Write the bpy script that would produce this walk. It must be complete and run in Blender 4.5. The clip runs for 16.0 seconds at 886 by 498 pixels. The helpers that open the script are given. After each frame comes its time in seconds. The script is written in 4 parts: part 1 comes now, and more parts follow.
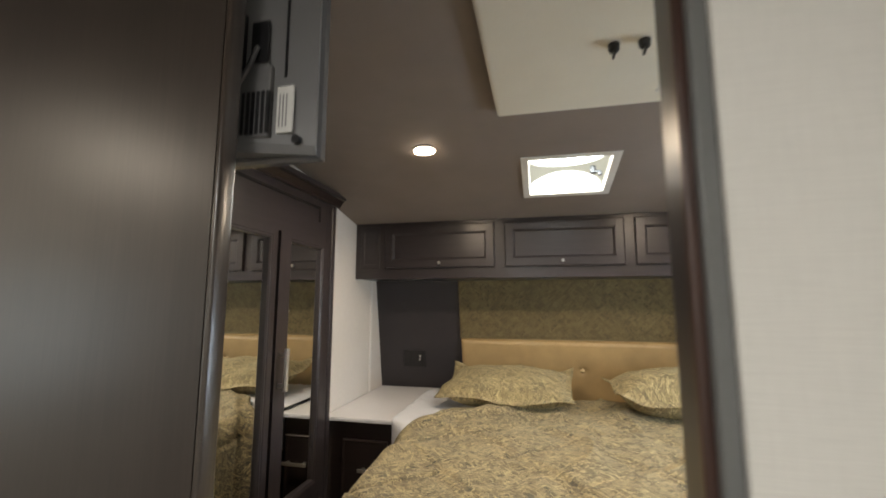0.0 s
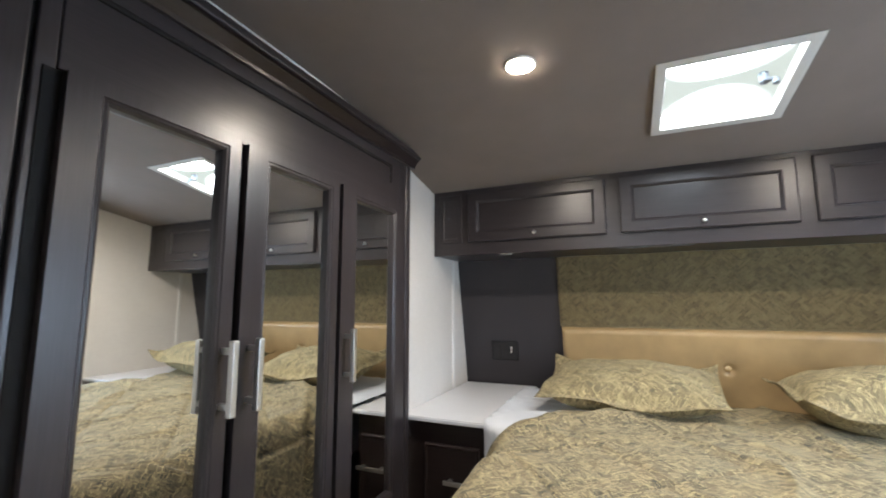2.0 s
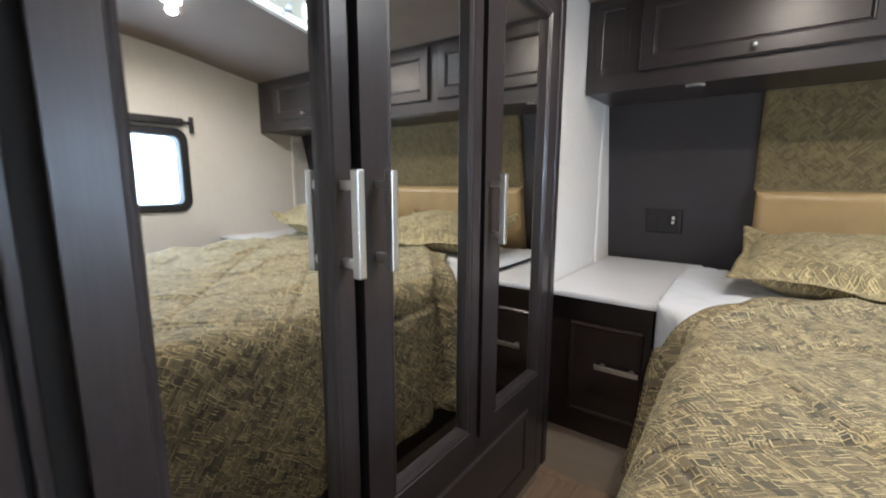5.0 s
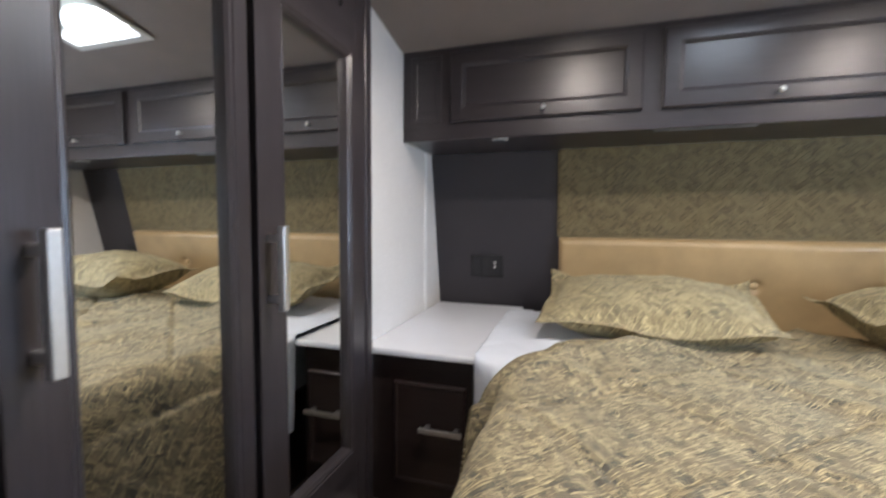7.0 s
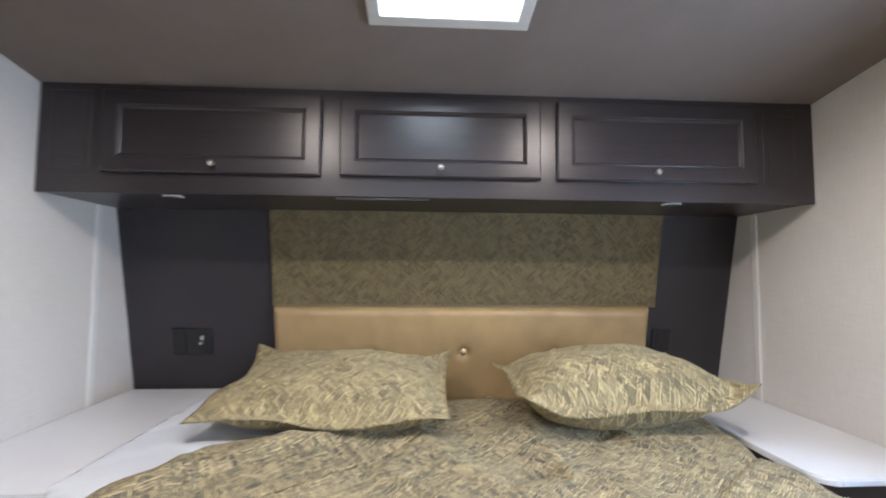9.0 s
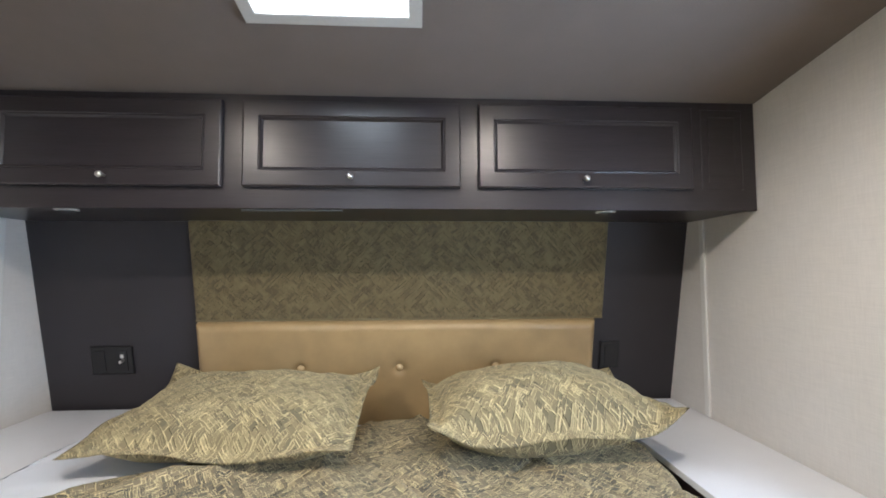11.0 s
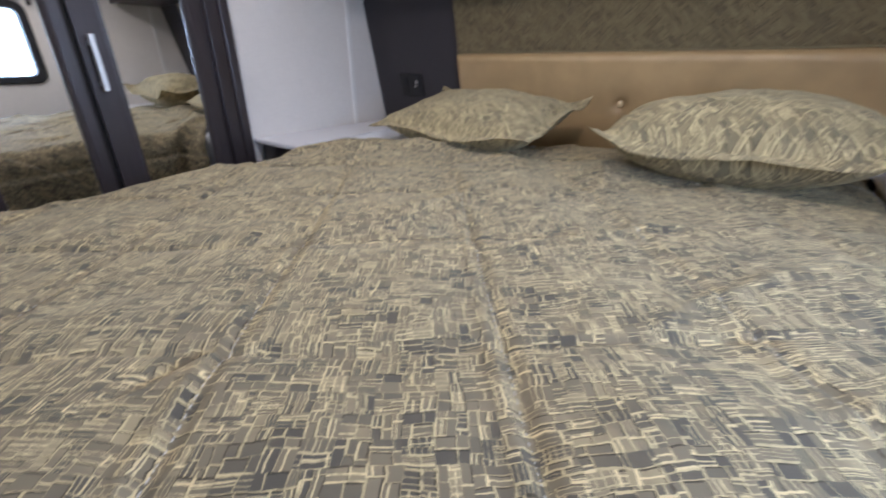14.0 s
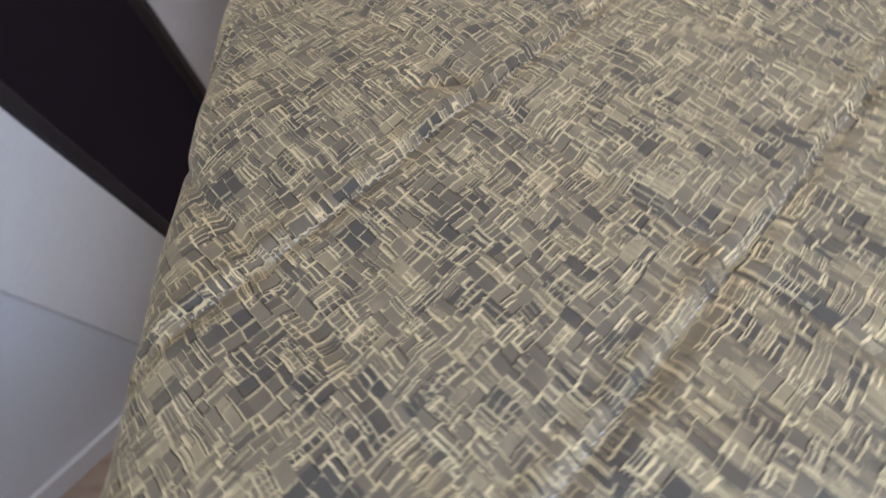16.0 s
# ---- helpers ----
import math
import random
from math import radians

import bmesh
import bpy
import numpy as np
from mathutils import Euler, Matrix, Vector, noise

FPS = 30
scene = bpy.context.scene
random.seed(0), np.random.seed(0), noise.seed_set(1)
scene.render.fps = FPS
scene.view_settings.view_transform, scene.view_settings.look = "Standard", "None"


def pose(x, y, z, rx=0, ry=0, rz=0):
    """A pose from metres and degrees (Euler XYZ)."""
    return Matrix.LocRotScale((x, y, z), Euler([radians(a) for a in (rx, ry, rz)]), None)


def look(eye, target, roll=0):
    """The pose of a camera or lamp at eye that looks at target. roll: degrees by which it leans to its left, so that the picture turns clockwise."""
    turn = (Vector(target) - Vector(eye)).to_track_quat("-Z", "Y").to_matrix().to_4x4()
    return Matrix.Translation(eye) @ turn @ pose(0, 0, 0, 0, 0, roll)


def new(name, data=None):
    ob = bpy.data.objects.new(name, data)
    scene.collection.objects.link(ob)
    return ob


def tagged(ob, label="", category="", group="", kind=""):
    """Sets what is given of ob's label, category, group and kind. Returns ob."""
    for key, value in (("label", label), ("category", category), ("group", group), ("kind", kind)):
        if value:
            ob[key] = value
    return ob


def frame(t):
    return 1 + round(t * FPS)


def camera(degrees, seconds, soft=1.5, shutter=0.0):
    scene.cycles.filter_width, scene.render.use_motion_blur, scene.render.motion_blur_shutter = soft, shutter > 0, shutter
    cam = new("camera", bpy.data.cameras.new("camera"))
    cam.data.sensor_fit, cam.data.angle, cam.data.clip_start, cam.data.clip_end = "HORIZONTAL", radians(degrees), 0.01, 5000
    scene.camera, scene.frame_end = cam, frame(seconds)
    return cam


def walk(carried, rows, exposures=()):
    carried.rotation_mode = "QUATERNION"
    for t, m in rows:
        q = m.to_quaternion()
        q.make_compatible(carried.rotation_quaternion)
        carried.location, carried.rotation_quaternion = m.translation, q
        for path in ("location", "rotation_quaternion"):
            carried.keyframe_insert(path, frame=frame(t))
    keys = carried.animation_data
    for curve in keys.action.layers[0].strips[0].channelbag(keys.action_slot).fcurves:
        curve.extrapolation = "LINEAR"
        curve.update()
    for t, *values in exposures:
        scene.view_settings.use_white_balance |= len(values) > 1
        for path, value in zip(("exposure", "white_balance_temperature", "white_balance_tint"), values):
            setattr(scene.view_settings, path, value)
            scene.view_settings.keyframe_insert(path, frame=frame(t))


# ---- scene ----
cam = camera(93.1, 16.0, soft=1.8, shutter=0.5)
PATH = [
    (0, (0.011, -0.006, 1.328), (-0.427, 1.929, 1.581), 0.1),
    (0.5, (-0.07, 0.118, 1.284), (-0.542, 2.044, 1.541), 0.2),
    (1, (-0.113, 0.265, 1.245), (-0.637, 2.178, 1.497), 0.1),
    (1.5, (-0.139, 0.349, 1.237), (-0.771, 2.23, 1.492), 0.1),
    (2, (-0.163, 0.372, 1.23), (-0.948, 2.194, 1.483), -0.2),
    (2.5, (-0.149, 0.383, 1.223), (-1.145, 2.098, 1.477), -0.4),
    (3, (-0.136, 0.396, 1.203), (-1.317, 1.993, 1.431), -0.7),
    (3.5, (-0.171, 0.407, 1.195), (-1.459, 1.927, 1.368), -0.6),
    (4, (-0.274, 0.473, 1.189), (-1.587, 1.981, 1.238), -0.5),
    (4.2, (-0.327, 0.503, 1.176), (-1.63, 2.021, 1.158), -0.5),
    (6.3, (-0.561, 0.788, 1.118), (-1.373, 2.513, 0.529), 0.6),
    (6.5, (-0.536, 0.802, 1.131), (-1.287, 2.597, 0.661), 0.3),
    (7, (-0.421, 0.815, 1.159), (-1.014, 2.72, 1.033), 0.4),
    (7.5, (-0.281, 0.792, 1.224), (-0.725, 2.741, 1.276), -0.1),
    (8, (-0.15, 0.738, 1.25), (-0.42, 2.714, 1.353), -0.1),
    (8.5, (-0.046, 0.834, 1.217), (-0.119, 2.83, 1.331), 0.1),
    (9, (0.086, 1.04, 1.232), (0.191, 3.034, 1.348), 0.4),
    (9.5, (0.114, 1.094, 1.274), (0.362, 3.075, 1.391), 0.5),
    (9.7, (0.117, 1.101, 1.272), (0.389, 3.078, 1.402), 0.6),
    (11.8, (0.535, 1.112, 1.318), (0.311, 3.099, 1.358), 0.2),
    (12, (0.573, 1.088, 1.329), (0.234, 3.059, 1.279), 0.4),
    (12.5, (0.617, 1.008, 1.32), (0.012, 2.889, 1.008), 0.5),
    (13, (0.714, 1.043, 1.24), (-0.093, 2.792, 0.7), 0.3),
    (13.5, (0.786, 1.072, 1.093), (-0.165, 2.677, 0.373), 0.1),
    (14, (0.751, 1.007, 1.074), (-0.366, 2.449, 0.253), -0.3),
    (14.5, (0.735, 1.021, 1.03), (-0.51, 2.152, -0.052), -0.6),
    (15, (0.746, 1.019, 1.018), (-0.418, 1.74, -0.44), -0.4),
    (15.5, (0.723, 1.008, 1.071), (-0.242, 1.347, -0.648), -1.1),
    (16, (0.709, 1.093, 1.127), (-0.215, 1.111, -0.646), -3.7),
]
LOOKS = [
    (0.0, 0.0, 7100, 11), (0.5, -0.16, 7800, 11), (1.0, 0.26, 6290, 9), (2.0, 0.46, 5940, 9), (4.0, 0.41, 5940, 9),
    (6.5, 0.43, 5790, 12), (7.5, 0.46, 5690, 13), (8.0, 0.46, 5640, 13), (9.5, 0.34, 5640, 12), (12.5, 0.34, 5840, 9),
    (13.0, 0.02, 5700, 16), (13.5, -0.08, 5600, 17), (14.0, -0.17, 5450, 18), (14.5, -0.24, 5550, 17), (15.0, -0.27, 5550, 18),
    (15.5, -0.22, 5450, 19), (16.0, -0.22, 5350, 19),
]
walk(cam, [(t, look(eye, target, roll)) for t, eye, target, roll in PATH], LOOKS)

# ---- world and light ----
world = bpy.data.worlds.new("world")
world.use_nodes = True
scene.world = world
wn = world.node_tree.nodes
sky = wn.new("ShaderNodeTexSky")
sky.sky_type, sky.sun_disc = "NISHITA", False
sky.sun_elevation, sky.sun_rotation = radians(40), radians(120)
world.node_tree.links.new(sky.outputs[0], wn["Background"].inputs[0])
wn["Background"].inputs[1].default_value = 0.12


def area_lamp(name, m, sx, sy, watts, colour, spread=180):
    data = bpy.data.lights.new(name, "AREA")
    data.shape, data.size, data.size_y, data.energy, data.color = "RECTANGLE", sx, sy, watts, colour
    data.spread = radians(spread)
    ob = new(name, data)
    ob.matrix_world = m
    return ob


def bulb(name, place, watts, colour, radius=0.022):
    """A recessed lamp that shines into the half space below it."""
    data = bpy.data.lights.new(name, "SPOT")
    data.spot_size, data.spot_blend = radians(174), 0.7
    data.energy, data.color, data.shadow_soft_size = watts, colour, radius
    ob = new(name, data)
    ob.matrix_world = pose(*place)
    return ob


WARM = (1.0, 0.85, 0.69)
WINDOW_W, LAMP_W, HALL_W = 9.5, 17.0, 9.0
area_lamp("window_daylight", pose(1.44, 1.4, 1.19, 0, 90, 0), 0.44, 0.86, WINDOW_W, (0.66, 0.82, 1.0))
bulb("spot_left", (-0.41, 1.522, 1.882), LAMP_W * 0.95, WARM)
bulb("spot_right", (0.66, 1.522, 1.882), LAMP_W * 1.2, WARM)
area_lamp("hall_lamp_light", pose(-1.58, -0.58, 1.9), 0.4, 0.26, HALL_W * 0.85, (1.0, 0.9, 0.78))
# added fill out of view, brightens the white wall beside the doorway
area_lamp("passage_fill_light", pose(-0.25, -1.0, 1.9), 0.24, 0.24, HALL_W * 1.7, (0.95, 0.98, 0.98))
area_lamp("hall_window_light", pose(-2.04, -0.62, 1.2, 0, -90, 0), 0.5, 0.6, HALL_W * 0.25, (0.8, 0.92, 1.0))


# ---- materials ----
def material(name, rough=0.5, metal=0.0, spec=0.5):
    m = bpy.data.materials.new(name)
    m.use_nodes = True
    b = m.node_tree.nodes["Principled BSDF"]
    b.inputs["Roughness"].default_value = rough
    b.inputs["Metallic"].default_value = metal
    b.inputs["Specular IOR Level"].default_value = spec
    return m, m.node_tree.nodes, m.node_tree.links, b


def coords(n, l, scale, kind="Object"):
    tc = n.new("ShaderNodeTexCoord")
    mp = n.new("ShaderNodeMapping")
    mp.inputs["Scale"].default_value = scale
    l.new(tc.outputs[kind], mp.inputs["Vector"])
    return mp.outputs["Vector"]


def noise_of(n, l, vec, scale, detail=4.0, rough=0.55, distort=0.0):
    t = n.new("ShaderNodeTexNoise")
    t.inputs["Scale"].default_value, t.inputs["Detail"].default_value = scale, detail
    t.inputs["Roughness"].default_value, t.inputs["Distortion"].default_value = rough, distort
    l.new(vec, t.inputs["Vector"])
    return t.outputs["Fac"]


def ramp(n, l, fac, stops):
    r = n.new("ShaderNodeValToRGB")
    els = r.color_ramp.elements
    while len(els) < len(stops):
        els.new(0.5)
    for e, (p, c) in zip(els, stops):
        e.position, e.color = p, (*c, 1)
    l.new(fac, r.inputs["Fac"])
    return r.outputs["Color"]


def calc(n, l, op, a, b=None):
    m = n.new("ShaderNodeMath")
    m.operation = op
    for k, v in ((0, a), (1, b)):
        if v is None:
            continue
        if isinstance(v, (int, float)):
            m.inputs[k].default_value = v
        else:
            l.new(v, m.inputs[k])
    return m.outputs[0]


def blend(n, l, fac, a, b, how="MIX"):
    m = n.new("ShaderNodeMix")
    m.data_type, m.blend_type = "RGBA", how
    for k, v in ((0, fac), (6, a), (7, b)):
        if isinstance(v, (int, float)):
            m.inputs[k].default_value = v
        elif isinstance(v, tuple):
            m.inputs[k].default_value = (*v, 1)
        else:
            l.new(v, m.inputs[k])
    return m.outputs[2]


def bump(n, l, b, height, strength, distance=0.002):
    k = n.new("ShaderNodeBump")
    k.inputs["Strength"].default_value, k.inputs["Distance"].default_value = strength, distance
    l.new(height, k.inputs["Height"])
    l.new(k.outputs["Normal"], b.inputs["Normal"])


def wood(name, dark, light, along, rough=0.31, coat=0.16, spec=0.5):
    """Stained wood with a fine grain along one axis."""
    m, n, l, b = material(name, rough, 0.0, spec)
    s = [1.0, 1.0, 1.0]
    s[along] = 0.035
    v = coords(n, l, s)
    fine = noise_of(n, l, v, 330, 4, 0.6)
    wide = noise_of(n, l, v, 34, 3, 0.5, 0.6)
    f = calc(n, l, "ADD", calc(n, l, "MULTIPLY", fine, 0.6), calc(n, l, "MULTIPLY", wide, 0.4))
    l.new(ramp(n, l, f, [(0.28, dark), (0.74, light)]), b.inputs["Base Color"])
    smudge = noise_of(n, l, coords(n, l, (1, 1, 1)), 5, 3)
    l.new(calc(n, l, "ADD", calc(n, l, "MULTIPLY", smudge, 0.1), rough - 0.05), b.inputs["Roughness"])
    b.inputs["Coat Weight"].default_value, b.inputs["Coat Roughness"].default_value = coat, 0.3
    bump(n, l, b, fine, 0.04, 0.0004)
    return m


def plain(name, colour, rough=0.5, metal=0.0, grain=140.0, depth=0.12, vary=0.06, spec=0.5):
    """A painted, moulded or metal surface with slight mottling."""
    m, n, l, b = material(name, rough, metal, spec)
    v = coords(n, l, (1, 1, 1))
    f = calc(n, l, "ADD", calc(n, l, "MULTIPLY", noise_of(n, l, v, 6, 4), 0.6), calc(n, l, "MULTIPLY", noise_of(n, l, v, grain, 3), 0.4))
    lo = tuple(max(0.0, c * (1 - vary)) for c in colour)
    hi = tuple(min(1.0, c * (1 + vary)) for c in colour)
    l.new(ramp(n, l, f, [(0.35, lo), (0.65, hi)]), b.inputs["Base Color"])
    if depth:
        bump(n, l, b, noise_of(n, l, v, grain, 3), depth, 0.0005)
    return m


def linen_wall(name, colour, vary=0.07):
    """Vinyl wallpaper with a woven linen print."""
    m, n, l, b = material(name, 0.62)
    a = noise_of(n, l, coords(n, l, (1, 1, 0.05)), 420, 2)
    c = noise_of(n, l, coords(n, l, (0.05, 0.05, 1)), 420, 2)
    big = noise_of(n, l, coords(n, l, (1, 1, 1)), 3, 3)
    f = calc(n, l, "ADD", calc(n, l, "MULTIPLY", calc(n, l, "ADD", a, c), 0.36), calc(n, l, "MULTIPLY", big, 0.28))
    lo = tuple(x * (1 - vary) for x in colour)
    hi = tuple(min(1.0, x * (1 + vary)) for x in colour)
    l.new(ramp(n, l, f, [(0.36, lo), (0.64, hi)]), b.inputs["Base Color"])
    bump(n, l, b, calc(n, l, "ADD", a, c), 0.1, 0.0004)
    return m


def woven(name, ground, slate, straw, cell=0.029, rough=0.85, turn=0.0, sheen=0.3, bold=1.0, dark=0.2):
    """Cloth printed in a basket weave: blocks of crossing dashes edged in straw, from UV coordinates in metres."""
    m, n, l, b = material(name, rough, 0.0, 0.25)

    def vec(op, a, c):
        v = n.new("ShaderNodeVectorMath")
        v.operation = op
        l.new(a, v.inputs[0])
        if isinstance(c, tuple):
            v.inputs[1].default_value = c
        elif op == "SCALE":
            v.inputs["Scale"].default_value = c
        else:
            l.new(c, v.inputs[1])
        return v.outputs[0]

    def op(kind, a, c=None):
        return calc(n, l, kind, a, c)

    def pick(f, a, c):
        """c where f is 1, a where it is 0."""
        return op("ADD", a, op("MULTIPLY", f, op("SUBTRACT", c, a)))

    def chance(x, y, z):
        cv = n.new("ShaderNodeCombineXYZ")
        for k, v in enumerate((x, y, z)):
            if isinstance(v, (int, float)):
                cv.inputs[k].default_value = v
            else:
                l.new(v, cv.inputs[k])
        w = n.new("ShaderNodeTexWhiteNoise")
        w.noise_dimensions = "3D"
        l.new(cv.outputs[0], w.inputs["Vector"])
        sp = n.new("ShaderNodeSeparateXYZ")
        l.new(w.outputs["Color"], sp.inputs[0])
        return sp.outputs

    tc = n.new("ShaderNodeTexCoord")
    rot = n.new("ShaderNodeMapping")
    rot.inputs["Rotation"].default_value = (0, 0, radians(turn))
    rot.inputs["Location"].default_value = (7.3, 5.1, 0)
    l.new(tc.outputs["UV"], rot.inputs["Vector"])
    uv = rot.outputs[0]
    for scale, amount in ((14.0, 0.5), (70.0, 0.09), (260.0, 0.06)):
        wob = n.new("ShaderNodeTexNoise")
        wob.inputs["Scale"].default_value, wob.inputs["Detail"].default_value = scale, 2
        l.new(rot.outputs[0], wob.inputs["Vector"])
        uv = vec("ADD", uv, vec("SCALE", vec("SUBTRACT", wob.outputs["Color"], (0.5, 0.5, 0.5)), cell * amount))
    sep = n.new("ShaderNodeSeparateXYZ")
    l.new(vec("SCALE", uv, 1.0 / cell), sep.inputs[0])
    px, py = sep.outputs[0], sep.outputs[1]
    i, j = op("FLOOR", px), op("FLOOR", py)
    block = chance(i, j, 0.5)
    even = op("FLOORED_MODULO", op("ADD", i, j), 2.0)
    flip = op("GREATER_THAN", block[0], 0.74)
    way = op("ABSOLUTE", op("SUBTRACT", even, flip))
    along, across = pick(way, px, py), pick(way, py, px)
    rows = op("ADD", 2.0, op("FLOOR", op("MULTIPLY", block[1], 2.3)))
    q = op("MULTIPLY", op("FRACT", across), rows)
    stripe, fs = op("FLOOR", q), op("FRACT", q)
    one = chance(op("ADD", op("MULTIPLY", i, 3.17), way), op("MULTIPLY", j, 5.31), stripe)
    along = op("ADD", op("MULTIPLY", along, 1.45), one[1])
    cut = op("FRACT", along)
    two = chance(op("ADD", op("FLOOR", along), 0.37), op("ADD", op("FLOOR", across), 0.11), op("ADD", stripe, op("MULTIPLY", way, 9.0)))
    # straw edges: one side of each dash, its cut end, and a thread down the middle of some
    edge = op("LESS_THAN", op("DIVIDE", fs, rows), op("MULTIPLY", bold, op("ADD", 0.012, op("MULTIPLY", op("MULTIPLY", two[0], two[0]), 0.085))))
    end = op("LESS_THAN", cut, op("MULTIPLY", bold, op("ADD", 0.025, op("MULTIPLY", op("MULTIPLY", two[1], two[1]), 0.12))))
    mid = op("MULTIPLY", op("LESS_THAN", op("ABSOLUTE", op("SUBTRACT", fs, op("ADD", 0.35, op("MULTIPLY", one[2], 0.35)))), 0.06), op("GREATER_THAN", two[2], 0.68))
    thin = op("LESS_THAN", op("FRACT", op("ADD", op("MULTIPLY", fs, op("ADD", 2.0, op("FLOOR", op("MULTIPLY", two[0], 2.5)))), one[0])), 0.2)
    thin = op("MULTIPLY", thin, op("GREATER_THAN", one[2], 0.66))
    cross = op("LESS_THAN", op("FRACT", op("ADD", op("MULTIPLY", cut, 3.0), two[2])), 0.16)
    cross = op("MULTIPLY", cross, op("GREATER_THAN", one[1], 0.8))
    straws = op("MAXIMUM", op("MAXIMUM", op("MAXIMUM", edge, end), mid), op("MULTIPLY", op("MAXIMUM", thin, cross), 0.75))
    worn = noise_of(n, l, uv, 3.2 / cell, 2)
    straws = op("MULTIPLY", straws, ramp(n, l, worn, [(0.34, (0.25, 0.25, 0.25)), (0.46, (1, 1, 1))]))
    shade = op("MAXIMUM", op("GREATER_THAN", fs, 0.88), op("GREATER_THAN", cut, 0.955))
    shade = op("MULTIPLY", shade, op("GREATER_THAN", two[1], 0.4))
    mottle = noise_of(n, l, uv, 0.35 / cell, 3)
    tone = op("ADD", op("MULTIPLY", one[0], 0.42), op("MULTIPLY", mottle, 0.58))
    col = ramp(n, l, tone, [(0.3, slate), (0.5, ground), (0.66, tuple(min(1, c * 1.2) for c in ground)), (0.74, tuple(0.75 * a + 0.25 * c for a, c in zip(ground, straw)))])
    col = blend(n, l, op("MULTIPLY", shade, 0.85), col, tuple(c * dark for c in ground))
    straw2 = blend(n, l, two[2], tuple(c * 0.62 for c in straw), straw)
    col = blend(n, l, op("MULTIPLY", straws, 0.84), col, straw2)
    l.new(col, b.inputs["Base Color"])
    b.inputs["Sheen Weight"].default_value = sheen
    b.inputs["Sheen Tint"].default_value = (0.9, 0.8, 0.52, 1)
    weave = noise_of(n, l, uv, 900, 2)
    bump(n, l, b, op("ADD", op("MULTIPLY", straws, 0.7), op("MULTIPLY", weave, 0.5)), 0.35, 0.0012)
    return m


def leather(name, colour):
    m, n, l, b = material(name, 0.36)
    v = coords(n, l, (1, 1, 1))
    vo = n.new("ShaderNodeTexVoronoi")
    vo.inputs["Scale"].default_value = 520
    l.new(v, vo.inputs["Vector"])
    big = noise_of(n, l, v, 7, 4)
    l.new(ramp(n, l, big, [(0.35, tuple(c * 0.88 for c in colour)), (0.68, tuple(c * 1.08 for c in colour))]), b.inputs["Base Color"])
    bump(n, l, b, vo.outputs["Distance"], 0.25, 0.0006)
    return m


def glow(name, colour, strength, base=0.8):
    m, n, l, b = material(name, 0.4)
    b.inputs["Base Color"].default_value = (base, base, base, 1)
    b.inputs["Emission Color"].default_value = (*colour, 1)
    b.inputs["Emission Strength"].default_value = strength
    return m


ESPRESSO = ((0.023, 0.0193, 0.021), (0.048, 0.04, 0.0435))
M_WOOD_V = wood("espresso_wood_upright", *ESPRESSO, 2)
M_WOOD_H = wood("espresso_wood_level", *ESPRESSO, 0)
M_PARTITION = wood("brown_black_panel", (0.026, 0.0185, 0.015), (0.042, 0.031, 0.025), 2, 0.38, 0.4)
M_PARTITION.node_tree.nodes["Principled BSDF"].inputs["Specular IOR Level"].default_value = 0.48
M_DRAWER = wood("dark_drawer_wood", (0.014, 0.009, 0.009), (0.035, 0.024, 0.022), 0, 0.3)
# black for floor joints and for strips that paint shade on the wardrobe
M_JOINT_SHADE = plain("black_joint_and_shade", (0.006, 0.005, 0.005), 0.8)
M_PANEL = plain("charcoal_wall_panel", (0.032, 0.029, 0.034), 0.55, grain=300)
M_WALL = linen_wall("pale_linen_wallpaper", (0.72, 0.69, 0.65))
M_HALLWALL = linen_wall("white_hall_wallpaper", (0.78, 0.77, 0.74), 0.04)
M_CEIL = plain("taupe_ceiling_cloth", (0.222, 0.183, 0.158), 0.85, grain=420, depth=0.3)
M_COUNTER = plain("white_counter_laminate", (0.83, 0.83, 0.85), 0.28, grain=500, depth=0.03, vary=0.03)
M_WHITE = plain("white_moulded_plastic", (0.8, 0.79, 0.76), 0.42, depth=0.05, vary=0.03)
M_CREAM = plain("cream_shroud_plastic", (0.74, 0.7, 0.6), 0.5, grain=350, depth=0.15, vary=0.04)
M_SHEET = plain("white_quilted_cotton", (0.7, 0.72, 0.76), 0.9, grain=700, depth=0.2, vary=0.03)
M_BLACK = plain("black_plastic", (0.012, 0.012, 0.014), 0.42, grain=600, depth=0.15)
M_TVBACK = plain("charcoal_tv_plastic", (0.15, 0.15, 0.155), 0.38, grain=600, depth=0.1)
M_TVFRAME = plain("glossy_tv_bezel", (0.1, 0.1, 0.105), 0.16)
M_SCREEN = plain("dark_screen", (0.008, 0.008, 0.01), 0.08, depth=0)
M_STEEL = plain("brushed_nickel", (0.72, 0.71, 0.69), 0.36, 1.0, depth=0.03)
M_GREY = plain("grey_edge_trim", (0.16, 0.165, 0.165), 0.4)
M_BROWN = wood("red_brown_jamb", (0.035, 0.016, 0.012), (0.09, 0.045, 0.034), 2, 0.3)
M_POST = wood("glossy_brown_edge", (0.03, 0.022, 0.018), (0.06, 0.045, 0.036), 2, 0.24, 0.4)
M_LABEL = plain("white_paper_label", (0.75, 0.75, 0.73), 0.6)
M_INK = plain("grey_print", (0.3, 0.3, 0.3), 0.7)
M_HEAD = leather("tan_leather", (0.45, 0.315, 0.152))
M_LINING = plain("olive_lining_cloth", (0.05, 0.045, 0.028), 0.9, grain=700)
GROUND, SLATE, STRAW = (0.172, 0.142, 0.092), (0.084, 0.077, 0.061), (0.78, 0.63, 0.335)
